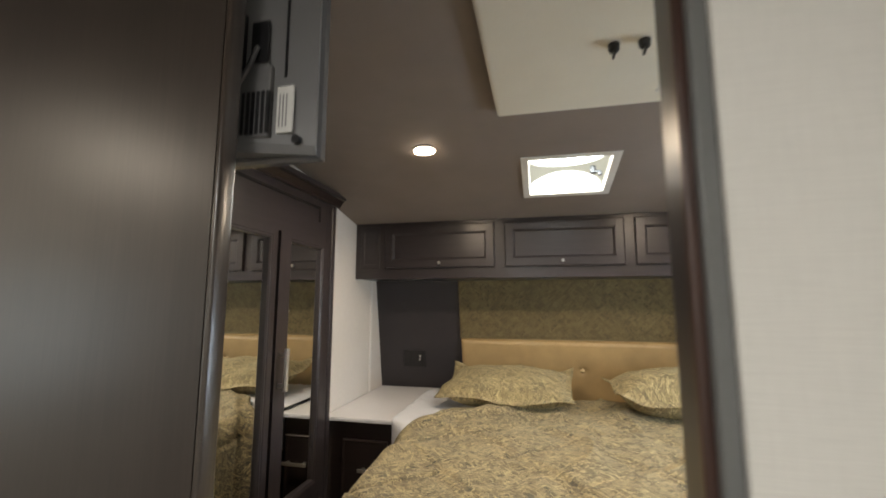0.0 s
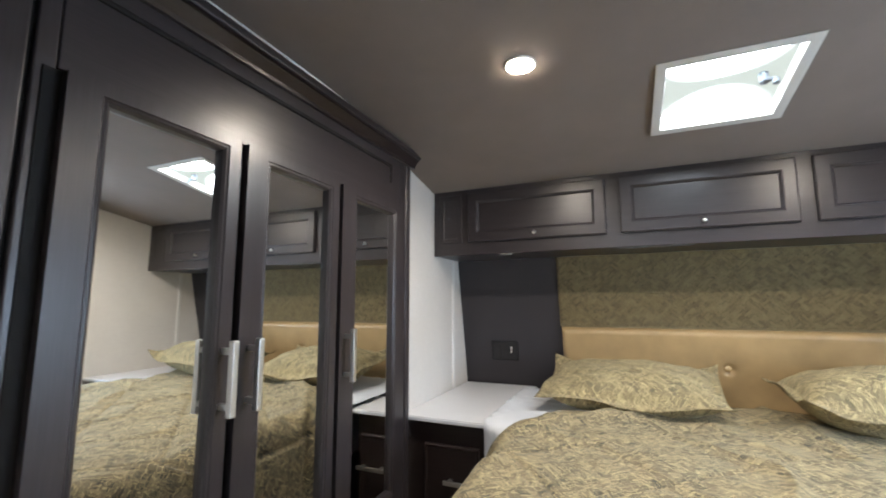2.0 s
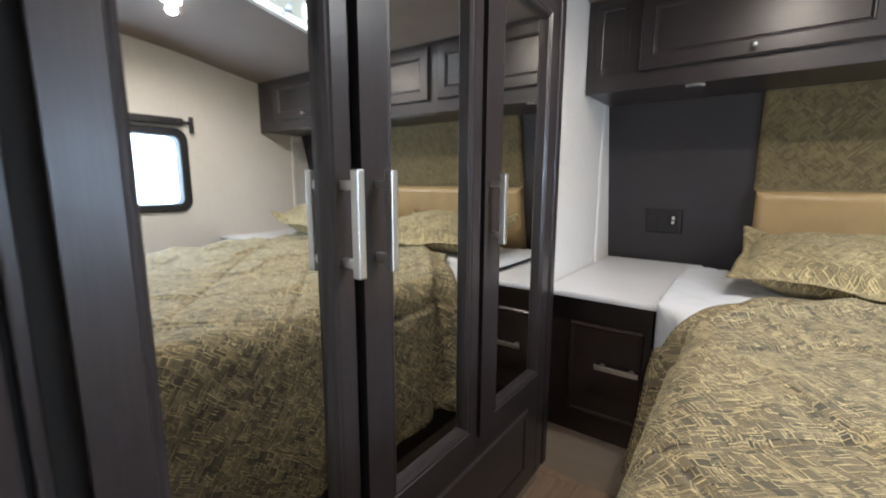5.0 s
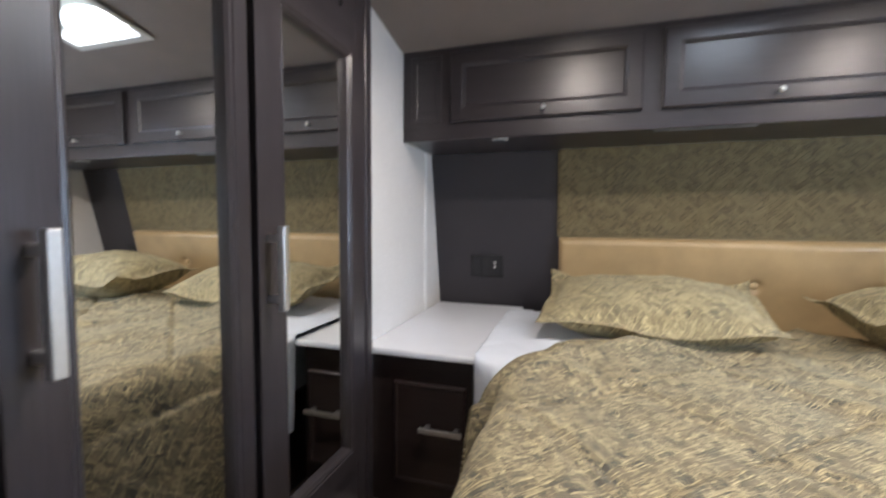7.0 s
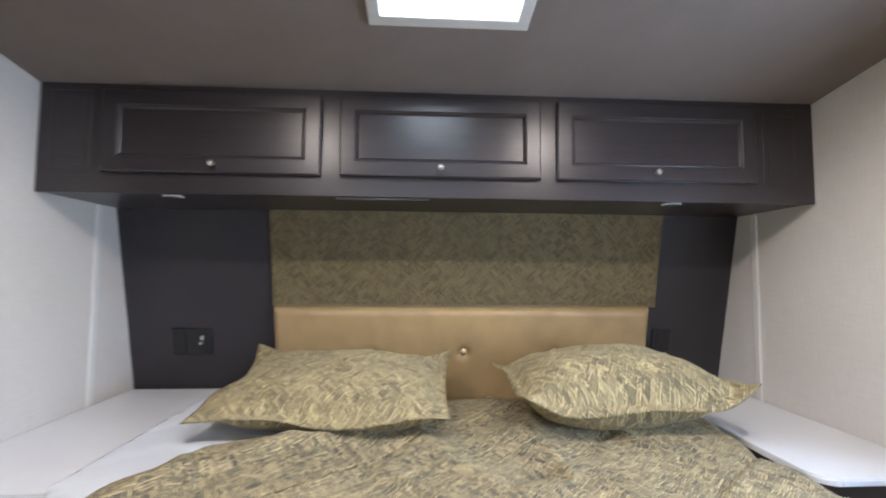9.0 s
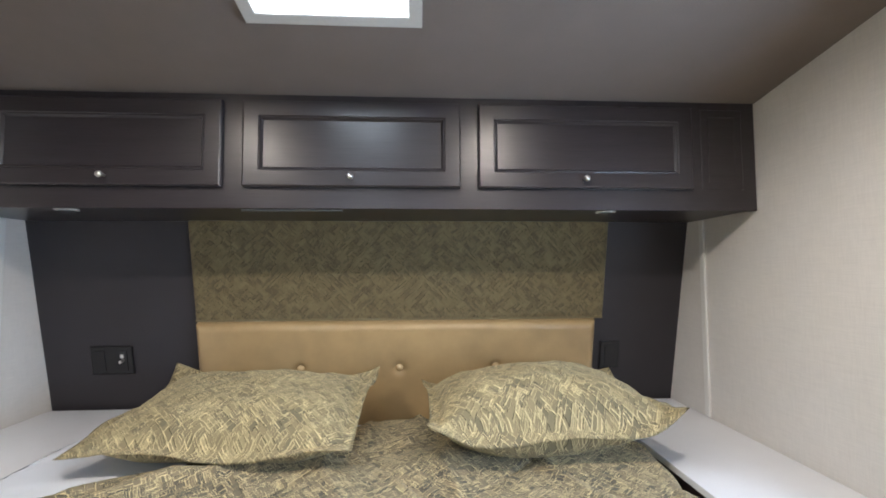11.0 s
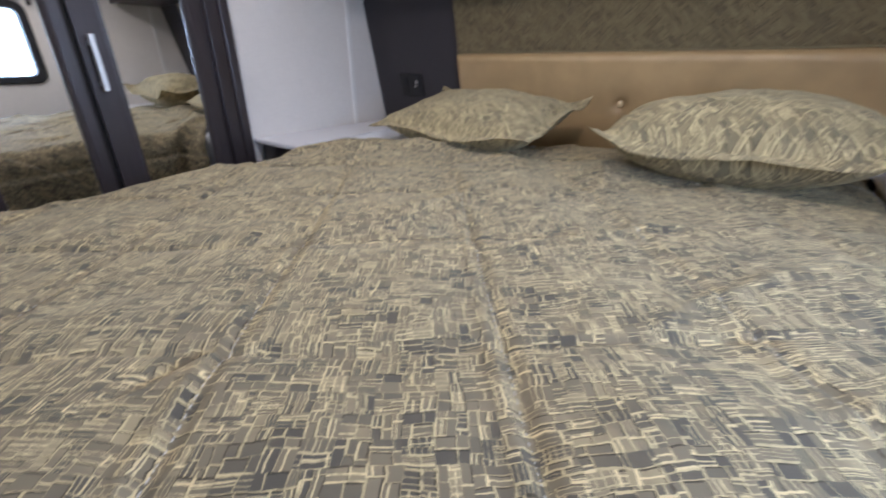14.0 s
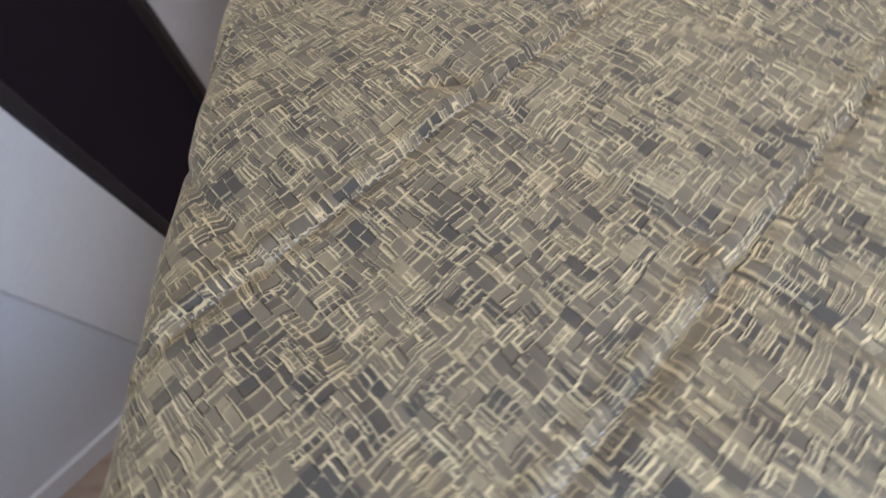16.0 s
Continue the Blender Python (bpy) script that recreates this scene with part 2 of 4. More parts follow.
M_QUILT = woven("woven_print_quilt", GROUND, SLATE, STRAW, turn=-40)
M_SHAM = woven("woven_print_sham", (0.23, 0.19, 0.105), (0.165, 0.14, 0.085), STRAW, 0.03, turn=38)
M_SHAM_PLAIN = plain("olive_hem_cloth", (0.2, 0.165, 0.09), 0.9, grain=700, depth=0.3)
# thread coloured pale to paint the whitish sheen along the quilt seams
M_SHEEN_THREAD = plain("sheen_quilting_thread", (0.46, 0.43, 0.37), 0.5, grain=900, depth=0.3)
M_BUTTON = plain("glossy_tan_button", (0.62, 0.47, 0.26), 0.22)
M_OLIVE = woven("olive_print_panel", (0.16, 0.127, 0.066), (0.115, 0.094, 0.054), (0.25, 0.205, 0.11), 0.03, turn=45)
M_FLOOR = wood("greyed_oak_vinyl", (0.3, 0.215, 0.15), (0.56, 0.44, 0.33), 1, 0.42)
M_PLINTH = wood("pale_oak_vinyl", (0.56, 0.49, 0.42), (0.72, 0.66, 0.59), 0, 0.45)
M_CARPET = plain("dark_passage_carpet", (0.012, 0.008, 0.01), 0.95, grain=500, depth=0.6)
M_CARPET.node_tree.nodes["Principled BSDF"].inputs["Specular IOR Level"].default_value = 0.05
M_LAMP = glow("warm_lamp_lens", (1.0, 0.82, 0.6), 120)
M_HALLGLOW = glow("hall_lamp_lens", (1.0, 0.93, 0.83), 8)
M_FRAME = plain("ivory_vent_plastic", (0.66, 0.64, 0.6), 0.45)
M_CRANK = plain("pale_grey_plastic", (0.2, 0.22, 0.25), 0.4)


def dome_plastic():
    """Milky vent plastic with daylight painted into its emission: two bright lobes and a duller web between them."""
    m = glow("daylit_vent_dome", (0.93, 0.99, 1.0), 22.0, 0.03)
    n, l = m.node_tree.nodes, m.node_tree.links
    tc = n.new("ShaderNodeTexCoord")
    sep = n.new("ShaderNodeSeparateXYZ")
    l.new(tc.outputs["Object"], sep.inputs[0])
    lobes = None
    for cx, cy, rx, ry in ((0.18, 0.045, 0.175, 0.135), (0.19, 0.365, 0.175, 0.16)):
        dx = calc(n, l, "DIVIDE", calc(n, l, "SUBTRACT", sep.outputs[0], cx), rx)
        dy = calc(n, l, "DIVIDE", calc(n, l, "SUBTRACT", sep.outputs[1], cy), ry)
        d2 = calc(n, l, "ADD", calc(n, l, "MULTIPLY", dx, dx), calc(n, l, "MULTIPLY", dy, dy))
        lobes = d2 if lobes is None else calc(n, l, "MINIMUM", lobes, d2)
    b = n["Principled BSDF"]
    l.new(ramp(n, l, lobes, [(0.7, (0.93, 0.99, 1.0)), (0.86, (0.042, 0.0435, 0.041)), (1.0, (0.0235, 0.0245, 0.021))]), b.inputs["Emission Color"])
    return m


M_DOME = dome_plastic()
mm, mn, ml, mb = material("mirror_glass", 0.015, 1.0)
mb.inputs["Base Color"].default_value = (0.88, 0.89, 0.88, 1)
M_MIRROR = mm
mm, mn, ml, mb = material("window_glass", 0.0)
mb.inputs["Transmission Weight"].default_value = 1.0
mb.inputs["IOR"].default_value = 1.05
M_GLASS = mm


# ---- building helpers ----
def box(bm, x0, x1, y0, y1, z0, z1, bevel=0.0, seg=2):
    v = [bm.verts.new((x, y, z)) for x in (x0, x1) for y in (y0, y1) for z in (z0, z1)]
    fs = [bm.faces.new([v[i] for i in q]) for q in ((0, 1, 3, 2), (4, 6, 7, 5), (0, 4, 5, 1), (2, 3, 7, 6), (0, 2, 6, 4), (1, 5, 7, 3))]
    if bevel:
        edges = list({e for f in fs for e in f.edges})
        bmesh.ops.bevel(bm, geom=edges, offset=bevel, segments=seg, affect="EDGES", profile=0.5)
    return bm


def boxed(*args, **kw):
    return box(bmesh.new(), *args, **kw)


def tiers(w, h, rings, back=True, cap=True, bm=None, at=(0, 0, 0)):
    """Nested rectangles in the xz plane: rows of (inset, y); the front looks towards -y."""
    bm = bm or bmesh.new()
    last = None
    for k, (d, y) in enumerate(rings):
        ring = [bm.verts.new((at[0] + a, at[1] + y, at[2] + c)) for a, c in ((d, d), (w - d, d), (w - d, h - d), (d, h - d))]
        if last:
            for i in range(4):
                bm.faces.new((last[i], last[(i + 1) % 4], ring[(i + 1) % 4], ring[i]))
        elif back:
            bm.faces.new(ring[::-1])
        last = ring
    if cap:
        bm.faces.new(last)
    return bm


def rod(bm, a, b, r, seg=14, r2=None, cap=True):
    a, b = Vector(a), Vector(b)
    m = Matrix.Translation((a + b) / 2) @ (b - a).to_track_quat("Z", "Y").to_matrix().to_4x4()
    bmesh.ops.create_cone(bm, cap_ends=cap, segments=seg, radius1=r, radius2=r if r2 is None else r2, depth=(b - a).length, matrix=m)
    return bm


def turned(bm, rows, seg=24, m=Matrix()):
    """A solid of revolution about z from rows of (radius, z)."""
    last = None
    for r, z in rows:
        ring = [bm.verts.new(m @ Vector((r * math.cos(2 * math.pi * k / seg), r * math.sin(2 * math.pi * k / seg), z))) for k in range(seg)]
        if last:
            for k in range(seg):
                bm.faces.new((last[k], last[(k + 1) % seg], ring[(k + 1) % seg], ring[k]))
        else:
            bm.faces.new(ring[::-1])
        last = ring
    bm.faces.new(last)
    return bm


def mesh_of(name, bm, mat, smooth=False):
    bmesh.ops.recalc_face_normals(bm, faces=bm.faces)
    me = bpy.data.meshes.new(name)
    if smooth:
        for f in bm.faces:
            f.smooth = True
    bm.to_mesh(me)
    bm.free()
    me.materials.append(mat)
    return me


def part(name, bm, mat, parent, label="", m=None, smooth=False):
    ob = new(name, mesh_of(name, bm, mat, smooth))
    ob.parent = parent
    if m is not None:
        ob.matrix_basis = m
    return tagged(ob, label)


def solid(name, bm, mat, label="", category="", kind="structure", m=None, smooth=False, group=""):
    ob = new(name, mesh_of(name, bm, mat, smooth))
    if m is not None:
        ob.matrix_basis = m
    return tagged(ob, label, category, group, kind)


def thing(name, m, label, category, group="", kind=""):
    ob = new(name)
    ob.empty_display_size = 0.1
    ob.matrix_basis = m
    return tagged(ob, label, category, group, kind)


def slab(corners, normal, thick):
    """A prism: a polygon pushed back by thick along normal."""
    bm = bmesh.new()
    off = Vector(normal) * thick
    a = [bm.verts.new(c) for c in corners]
    b = [bm.verts.new(Vector(c) + off) for c in corners]
    bm.faces.new(a)
    bm.faces.new(b[::-1])
    for i in range(len(a)):
        j = (i + 1) % len(a)
        bm.faces.new((a[i], b[i], b[j], a[j]))
    return bm


# ---- the shell ----
FLOOR, CEIL, KINK, SLOPE = 0.05, 1.928, 1.6, 0.183
LEFT, RIGHT, FACE = -1.055, 1.365, -1.0
LEAN_M = pose(0, 2.8125, 0.757, 11.8)
END = 2.9


def ceil_at(y):
    """Level, then bending smoothly into the slope."""
    if y < KINK - 0.3:
        return CEIL
    if y < KINK + 0.3:
        return CEIL - SLOPE * (y - KINK + 0.3) ** 2 / 1.2
    return CEIL - SLOPE * (y - KINK)


floor = solid("floor", boxed(-2.0, 1.6, -1.5, 3.0, -0.05, FLOOR - 0.004), M_JOINT_SHADE, "wood-look vinyl plank floor")

# the ceiling runs level, then slopes down over the bed, with a square hole for the roof vent
VX0, VX1, VY0, VY1 = -0.02, 0.316, 1.684, 2.018
ys = [-1.5, 0.5, 1.3] + [1.3 + 0.03 * i for i in range(1, 13)] + [VY0, 1.72, 1.76, 1.8, 1.84, 1.88, 1.95, VY1, 2.2, END]
xs = [-2.0, VX0, VX1, 1.6]
bm = bmesh.new()
for up in (0.0, 0.05):
    g = [[bm.verts.new((x, y, ceil_at(y) + up)) for y in ys] for x in xs]
    for i in range(3):
        for j in range(len(ys) - 1):
            if i == 1 and VY0 <= ys[j] < VY1:
                continue
            f = bm.faces.new((g[i][j], g[i][j + 1], g[i + 1][j + 1], g[i + 1][j]))
            f.smooth = True
            if up:
                f.normal_flip()
corners = [(VX0, VY0), (VX1, VY0), (VX1, VY1), (VX0, VY1)]
for (x0, y0), (x1, y1) in zip(corners, corners[1:] + corners[:1]):
    bm.faces.new([bm.verts.new(c) for c in ((x0, y0, ceil_at(y0)), (x1, y1, ceil_at(y1)), (x1, y1, ceil_at(y1) + 0.05), (x0, y0, ceil_at(y0) + 0.05))])
me = bpy.data.meshes.new("ceiling")
bm.to_mesh(me)
bm.free()
me.materials.append(M_CEIL)
tagged(new("ceiling", me), "taupe fabric-covered ceiling sloping down over the bed", "", "", "structure")

solid("wall_left", boxed(LEFT - 0.06, LEFT, 1.955, 2.87, 0, 2.0), M_WALL, "pale linen-patterned side wall beside the bed")
solid("wall_behind_wardrobe", boxed(-1.72, -1.66, 0.42, 1.955, 0, 2.0), M_WALL, "pale wall behind the wardrobe")
solid("wall_filler", boxed(-1.03, -1.0, 0.4255, 0.562, 0, 1.96), M_WALL, "narrow pale linen wall beside the wardrobe")
solid("wall_above_wardrobe", boxed(-1.05, -1.012, 0.566, 1.955, 1.84, 1.96), M_WALL, "pale strip between wardrobe and ceiling")

# the right wall has a window hole
WY0, WY1, WZ0, WZ1 = 0.97, 1.8, 0.97, 1.41
bm = bmesh.new()
box(bm, RIGHT, RIGHT + 0.06, -1.5, WY0, 0, 2.0)
box(bm, RIGHT, RIGHT + 0.06, WY1, 2.95, 0, 2.0)
box(bm, RIGHT, RIGHT + 0.06, WY0, WY1, 0, WZ0)
box(bm, RIGHT, RIGHT + 0.06, WY0, WY1, WZ1, 2.0)
solid("wall_right", bm, M_WALL, "pale linen-patterned side wall with a window")
solid("wall_front", boxed(-1.3, 1.6, 0, 0.06, -0.9, 1.4), M_PANEL, "charcoal panelled wall leaning inward behind the bed", m=LEAN_M)

# partition with the doorway; the wall beyond it turns at 45 degrees
solid("partition_left", boxed(-2.0, -0.353, 0.396, 0.42, FLOOR, CEIL), M_PARTITION, "dark espresso wood partition beside the doorway")
solid("partition_left_lining", boxed(-1.0, -0.375, 0.4202, 0.425, FLOOR, CEIL), M_WALL, "pale wall covering on the partition")
solid("trim_left", boxed(-0.3525, -0.3435, 0.3945, 0.4215, FLOOR, CEIL, bevel=0.004, seg=3), M_POST, "rounded glossy brown door post", smooth=True)
bm = bmesh.new()
box(bm, 0.163, 0.43, 0.372, 0.3795, FLOOR, CEIL)
box(bm, 0.181, 0.43, 0.38, 0.455, FLOOR, CEIL)
solid("partition_right", bm, M_HALLWALL, "white wall beside the doorway")
d = 0.7071
bm = slab([(0.385, 0.423, FLOOR), (1.385, -0.577, FLOOR), (1.385, -0.577, CEIL), (0.385, 0.423, CEIL)], (d, d, 0), 0.045)
solid("wall_angled", bm, M_HALLWALL, "white wall set at an angle behind the bed")
bm = slab([(0.418, 0.4555, FLOOR), (1.36, -0.4865, FLOOR), (1.36, -0.4865, 0.115), (0.418, 0.4555, 0.115)], (d, d, 0), 0.012)
solid("baseboard", bm, M_WHITE, "white baseboard along the angled wall")
solid("trim_right", boxed(0.142, 0.1805, 0.406, 0.46, FLOOR, CEIL, bevel=0.006), M_WOOD_V, "dark wood door jamb")
solid("trim_brown", boxed(0.1385, 0.1805, 0.391, 0.4055, FLOOR, CEIL, bevel=0.003), M_BROWN, "red-brown jamb edge")
solid("trim_grey", boxed(0.147, 0.1625, 0.377, 0.3905, FLOOR, CEIL, bevel=0.002), M_GREY, "grey edge strip on the door jamb")

# the passage behind the camera
solid("floor_passage", boxed(-2.0, 0.43, -1.46, 0.42, FLOOR - 0.003, FLOOR + 0.012), M_CARPET, "dark carpet in the passage")
bm = bmesh.new()
box(bm, -2.06, -2.0, -1.5, -0.95, 0, 2.0)
box(bm, -2.06, -2.0, -0.3, 0.404, 0, 2.0)
box(bm, -2.06, -2.0, -0.95, -0.3, 0, 0.92)
box(bm, -2.06, -2.0, -0.95, -0.3, 1.48, 2.0)
solid("wall_hall_left", bm, M_HALLWALL, "white passage wall with a window opening")
solid("wall_hall_right", boxed(0.432, 0.47, -1.5, 0.36, 0, 2.0), M_HALLWALL, "white passage wall")
solid("wall_hall_back", boxed(-2.0, 0.47, -1.5, -1.46, 0, 2.0), M_HALLWALL, "white passage end wall")
solid("wall_nook_back", boxed(0.47, 1.6, -1.5, -1.46, 0, 2.0), M_HALLWALL, "white wall closing the corner")
solid("wall_closet_back", boxed(-1.72, -1.01, 0.4205, 0.44, 0, 2.0), M_HALLWALL, "white wall closing the wardrobe")

for x, s in ((RIGHT, -1), (LEFT, 1)):
    bm = boxed(min(x, x + s * 0.009), max(x, x + s * 0.009), 2.565, 2.59, 0.765, 1.464, bevel=0.003)
    solid("trim_strip", bm, M_WHITE, "slim white plastic seam strip on the side wall")


# ---- window in the right wall ----
def make_window():
    w = thing("window_1", pose(RIGHT, WY0, WZ0, 0, 0, -90), "black-framed trailer window with rounded corners in bright daylight", "window", kind="structure")
    wd, ht = WY1 - WY0, WZ1 - WZ0
    bm = bmesh.new()
    last = None
    seg = 8
    for inset, y, r in ((-0.03, 0.0, 0.07), (-0.03, -0.014, 0.07), (-0.022, -0.02, 0.065), (0.012, -0.02, 0.045), (0.018, -0.012, 0.04), (0.018, 0.06, 0.04)):
        ring = []
        for cx, cz, a0 in ((wd - inset - r, inset + r, -90), (wd - inset - r, ht - inset - r, 0), (inset + r, ht - inset - r, 90), (inset + r, inset + r, 180)):
            for k in range(seg + 1):
                a = radians(a0 + 90 * k / seg)
                ring.append(bm.verts.new((-cx + r * -math.cos(a), y, cz + r * math.sin(a))))
        if last:
            for i in range(len(ring)):
                bm.faces.new((last[i], last[(i + 1) % len(ring)], ring[(i + 1) % len(ring)], ring[i]))
        last = ring
    part("window_frame", bm, M_BLACK, w, "black rounded window frame")
    pane = part("pane", boxed(-wd, 0, 0.03, 0.034, 0, ht), M_GLASS, w)
    pane.visible_shadow = False
    return w


make_window()
blind = thing("window_blind", pose(RIGHT - 0.002, 1.385, 1.455, 0, 0, -90), "dark roller blind drawn up above the window", "blind")
part("headrail", boxed(-0.42, 0.42, -0.045, 0, 0.0, 0.045, bevel=0.008), M_BLACK, blind)
for x in (-0.475, 0.465):
    part("bracket", boxed(x - 0.008, x + 0.012, -0.03, 0, -0.04, 0.06, bevel=0.004), M_BLACK, blind)
    part("rail_end", boxed(min(x, x * 0.9), max(x, x * 0.9), -0.03, -0.012, 0.015, 0.03), M_BLACK, blind)


# ---- roof vent ----
def make_vent():
    v = thing("roof_vent", pose(-0.046, 1.655, ceil_at(1.655) - 0.001, 180 - 10.4 + 180), "white square roof vent glowing with daylight, crank inside", "roof vent")
    w = 0.39
    bm = bmesh.new()
    rings = [(0.0, 0.0), (0.0, -0.0015), (0.002, -0.0025), (0.027, -0.0025), (0.03, -0.001), (0.034, 0.03)]
    last = None
    for dd, z in rings:
        ring = [bm.verts.new((a, c, z)) for a, c in ((dd, dd), (w - dd, dd), (w - dd, w - dd), (dd, w - dd))]
        if last:
            for i in range(4):
                bm.faces.new((last[i], last[(i + 1) % 4], ring[(i + 1) % 4], ring[i]))
        last = ring
    part("trim_frame", bm, M_FRAME, v)
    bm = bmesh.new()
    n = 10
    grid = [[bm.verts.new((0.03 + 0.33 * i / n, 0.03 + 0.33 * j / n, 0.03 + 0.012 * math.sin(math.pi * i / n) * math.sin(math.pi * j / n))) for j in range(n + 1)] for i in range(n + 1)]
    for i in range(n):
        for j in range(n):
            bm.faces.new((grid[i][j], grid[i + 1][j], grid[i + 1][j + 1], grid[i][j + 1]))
    part("dome", bm, M_DOME, v, "milky dome with daylight painted as emission", smooth=True)
    bm = bmesh.new()
    rod(bm, (0.3, 0.185, 0.006), (0.3, 0.185, 0.036), 0.013, 14)
    box(bm, 0.292, 0.33, 0.173, 0.186, 0.004, 0.014, bevel=0.003)
    rod(bm, (0.326, 0.178, -0.008), (0.326, 0.178, 0.006), 0.009, 12)
    part("crank", bm, M_CRANK, v, "grey plastic crank")
    return v


make_vent()


# ---- ceiling lamps ----
def ceiling_lamp(place, mat, r=0.041, label="round recessed warm ceiling lamp, lit", name="ceiling_lamp"):
    t = thing(name, pose(*place), label, "ceiling lamp", "recessed lamps")
    part("rim", turned(bmesh.new(), [(r + 0.006, 0.004), (r + 0.005, -0.002), (r, -0.003)]), M_WHITE, t, smooth=True)
    part("lens", turned(bmesh.new(), [(r * 0.98, 0.0), (r * 0.96, -0.005), (r * 0.8, -0.008), (r * 0.4, -0.0095)]), mat, t, "glowing lens", smooth=True)
    return t


ceiling_lamp((-0.41, 1.522, ceil_at(1.522)), M_LAMP)
ceiling_lamp((0.66, 1.522, ceil_at(1.522)), M_LAMP)
ceiling_lamp((-1.6, -0.58, CEIL), M_HALLGLOW, 0.1, "unseen round white passage ceiling lamp, lit", "unseen_passage_lamp")
# lens for the added passage fill, never in view
ceiling_lamp((-0.25, -1.0, CEIL), M_HALLGLOW, 0.1, "unseen round white passage ceiling lamp, lit", "unseen_passage_lamp")


# ---- air conditioner shroud on the ceiling ----
def make_shroud():
    t = thing("air_conditioner", pose(-0.1, 0.62, CEIL, 0, 0, 0), "cream plastic ceiling air conditioner shroud with two black knobs", "air conditioner")
    bm = boxed(0, 0.49, 0, 0.625, -0.03, 0.0, bevel=0.012, seg=3)
    part("shroud", bm, M_CREAM, t, smooth=False)
    for x, y in ((0.289, 0.305), (0.352, 0.302)):
        k = part("knob", turned(bmesh.new(), [(0.013, -0.03), (0.012, -0.044), (0.009, -0.048), (0.004, -0.05)], 16), M_BLACK, t, "black control knob", m=pose(x, y, 0), smooth=False)
        part("grip", boxed(-0.0025, 0.0025, -0.014, 0.014, -0.058, -0.048, bevel=0.001), M_BLACK, k)
    for x, y in ((0.435, 0.404), (0.438, 0.543)):
        part("screw", turned(bmesh.new(), [(0.006, -0.029), (0.006, -0.032), (0.003, -0.034)], 12), M_STEEL, t, "steel screw", m=pose(x, y, 0))
    return t


make_shroud()


# ---- wardrobe ----
def bar_handle(length, post=0.035, w=0.016, t=0.01):
    """A square bar pull along local z, standing off towards -y."""
    bm = bmesh.new()
    box(bm, -w / 2, w / 2, -post, -post + t, 0, length, bevel=0.002)
    for z in (0.014, length - 0.03):
        box(bm, -w / 2 + 0.002, w / 2 - 0.002, -post + t * 0.6, 0, z, z + 0.014, bevel=0.0015)
    return bm


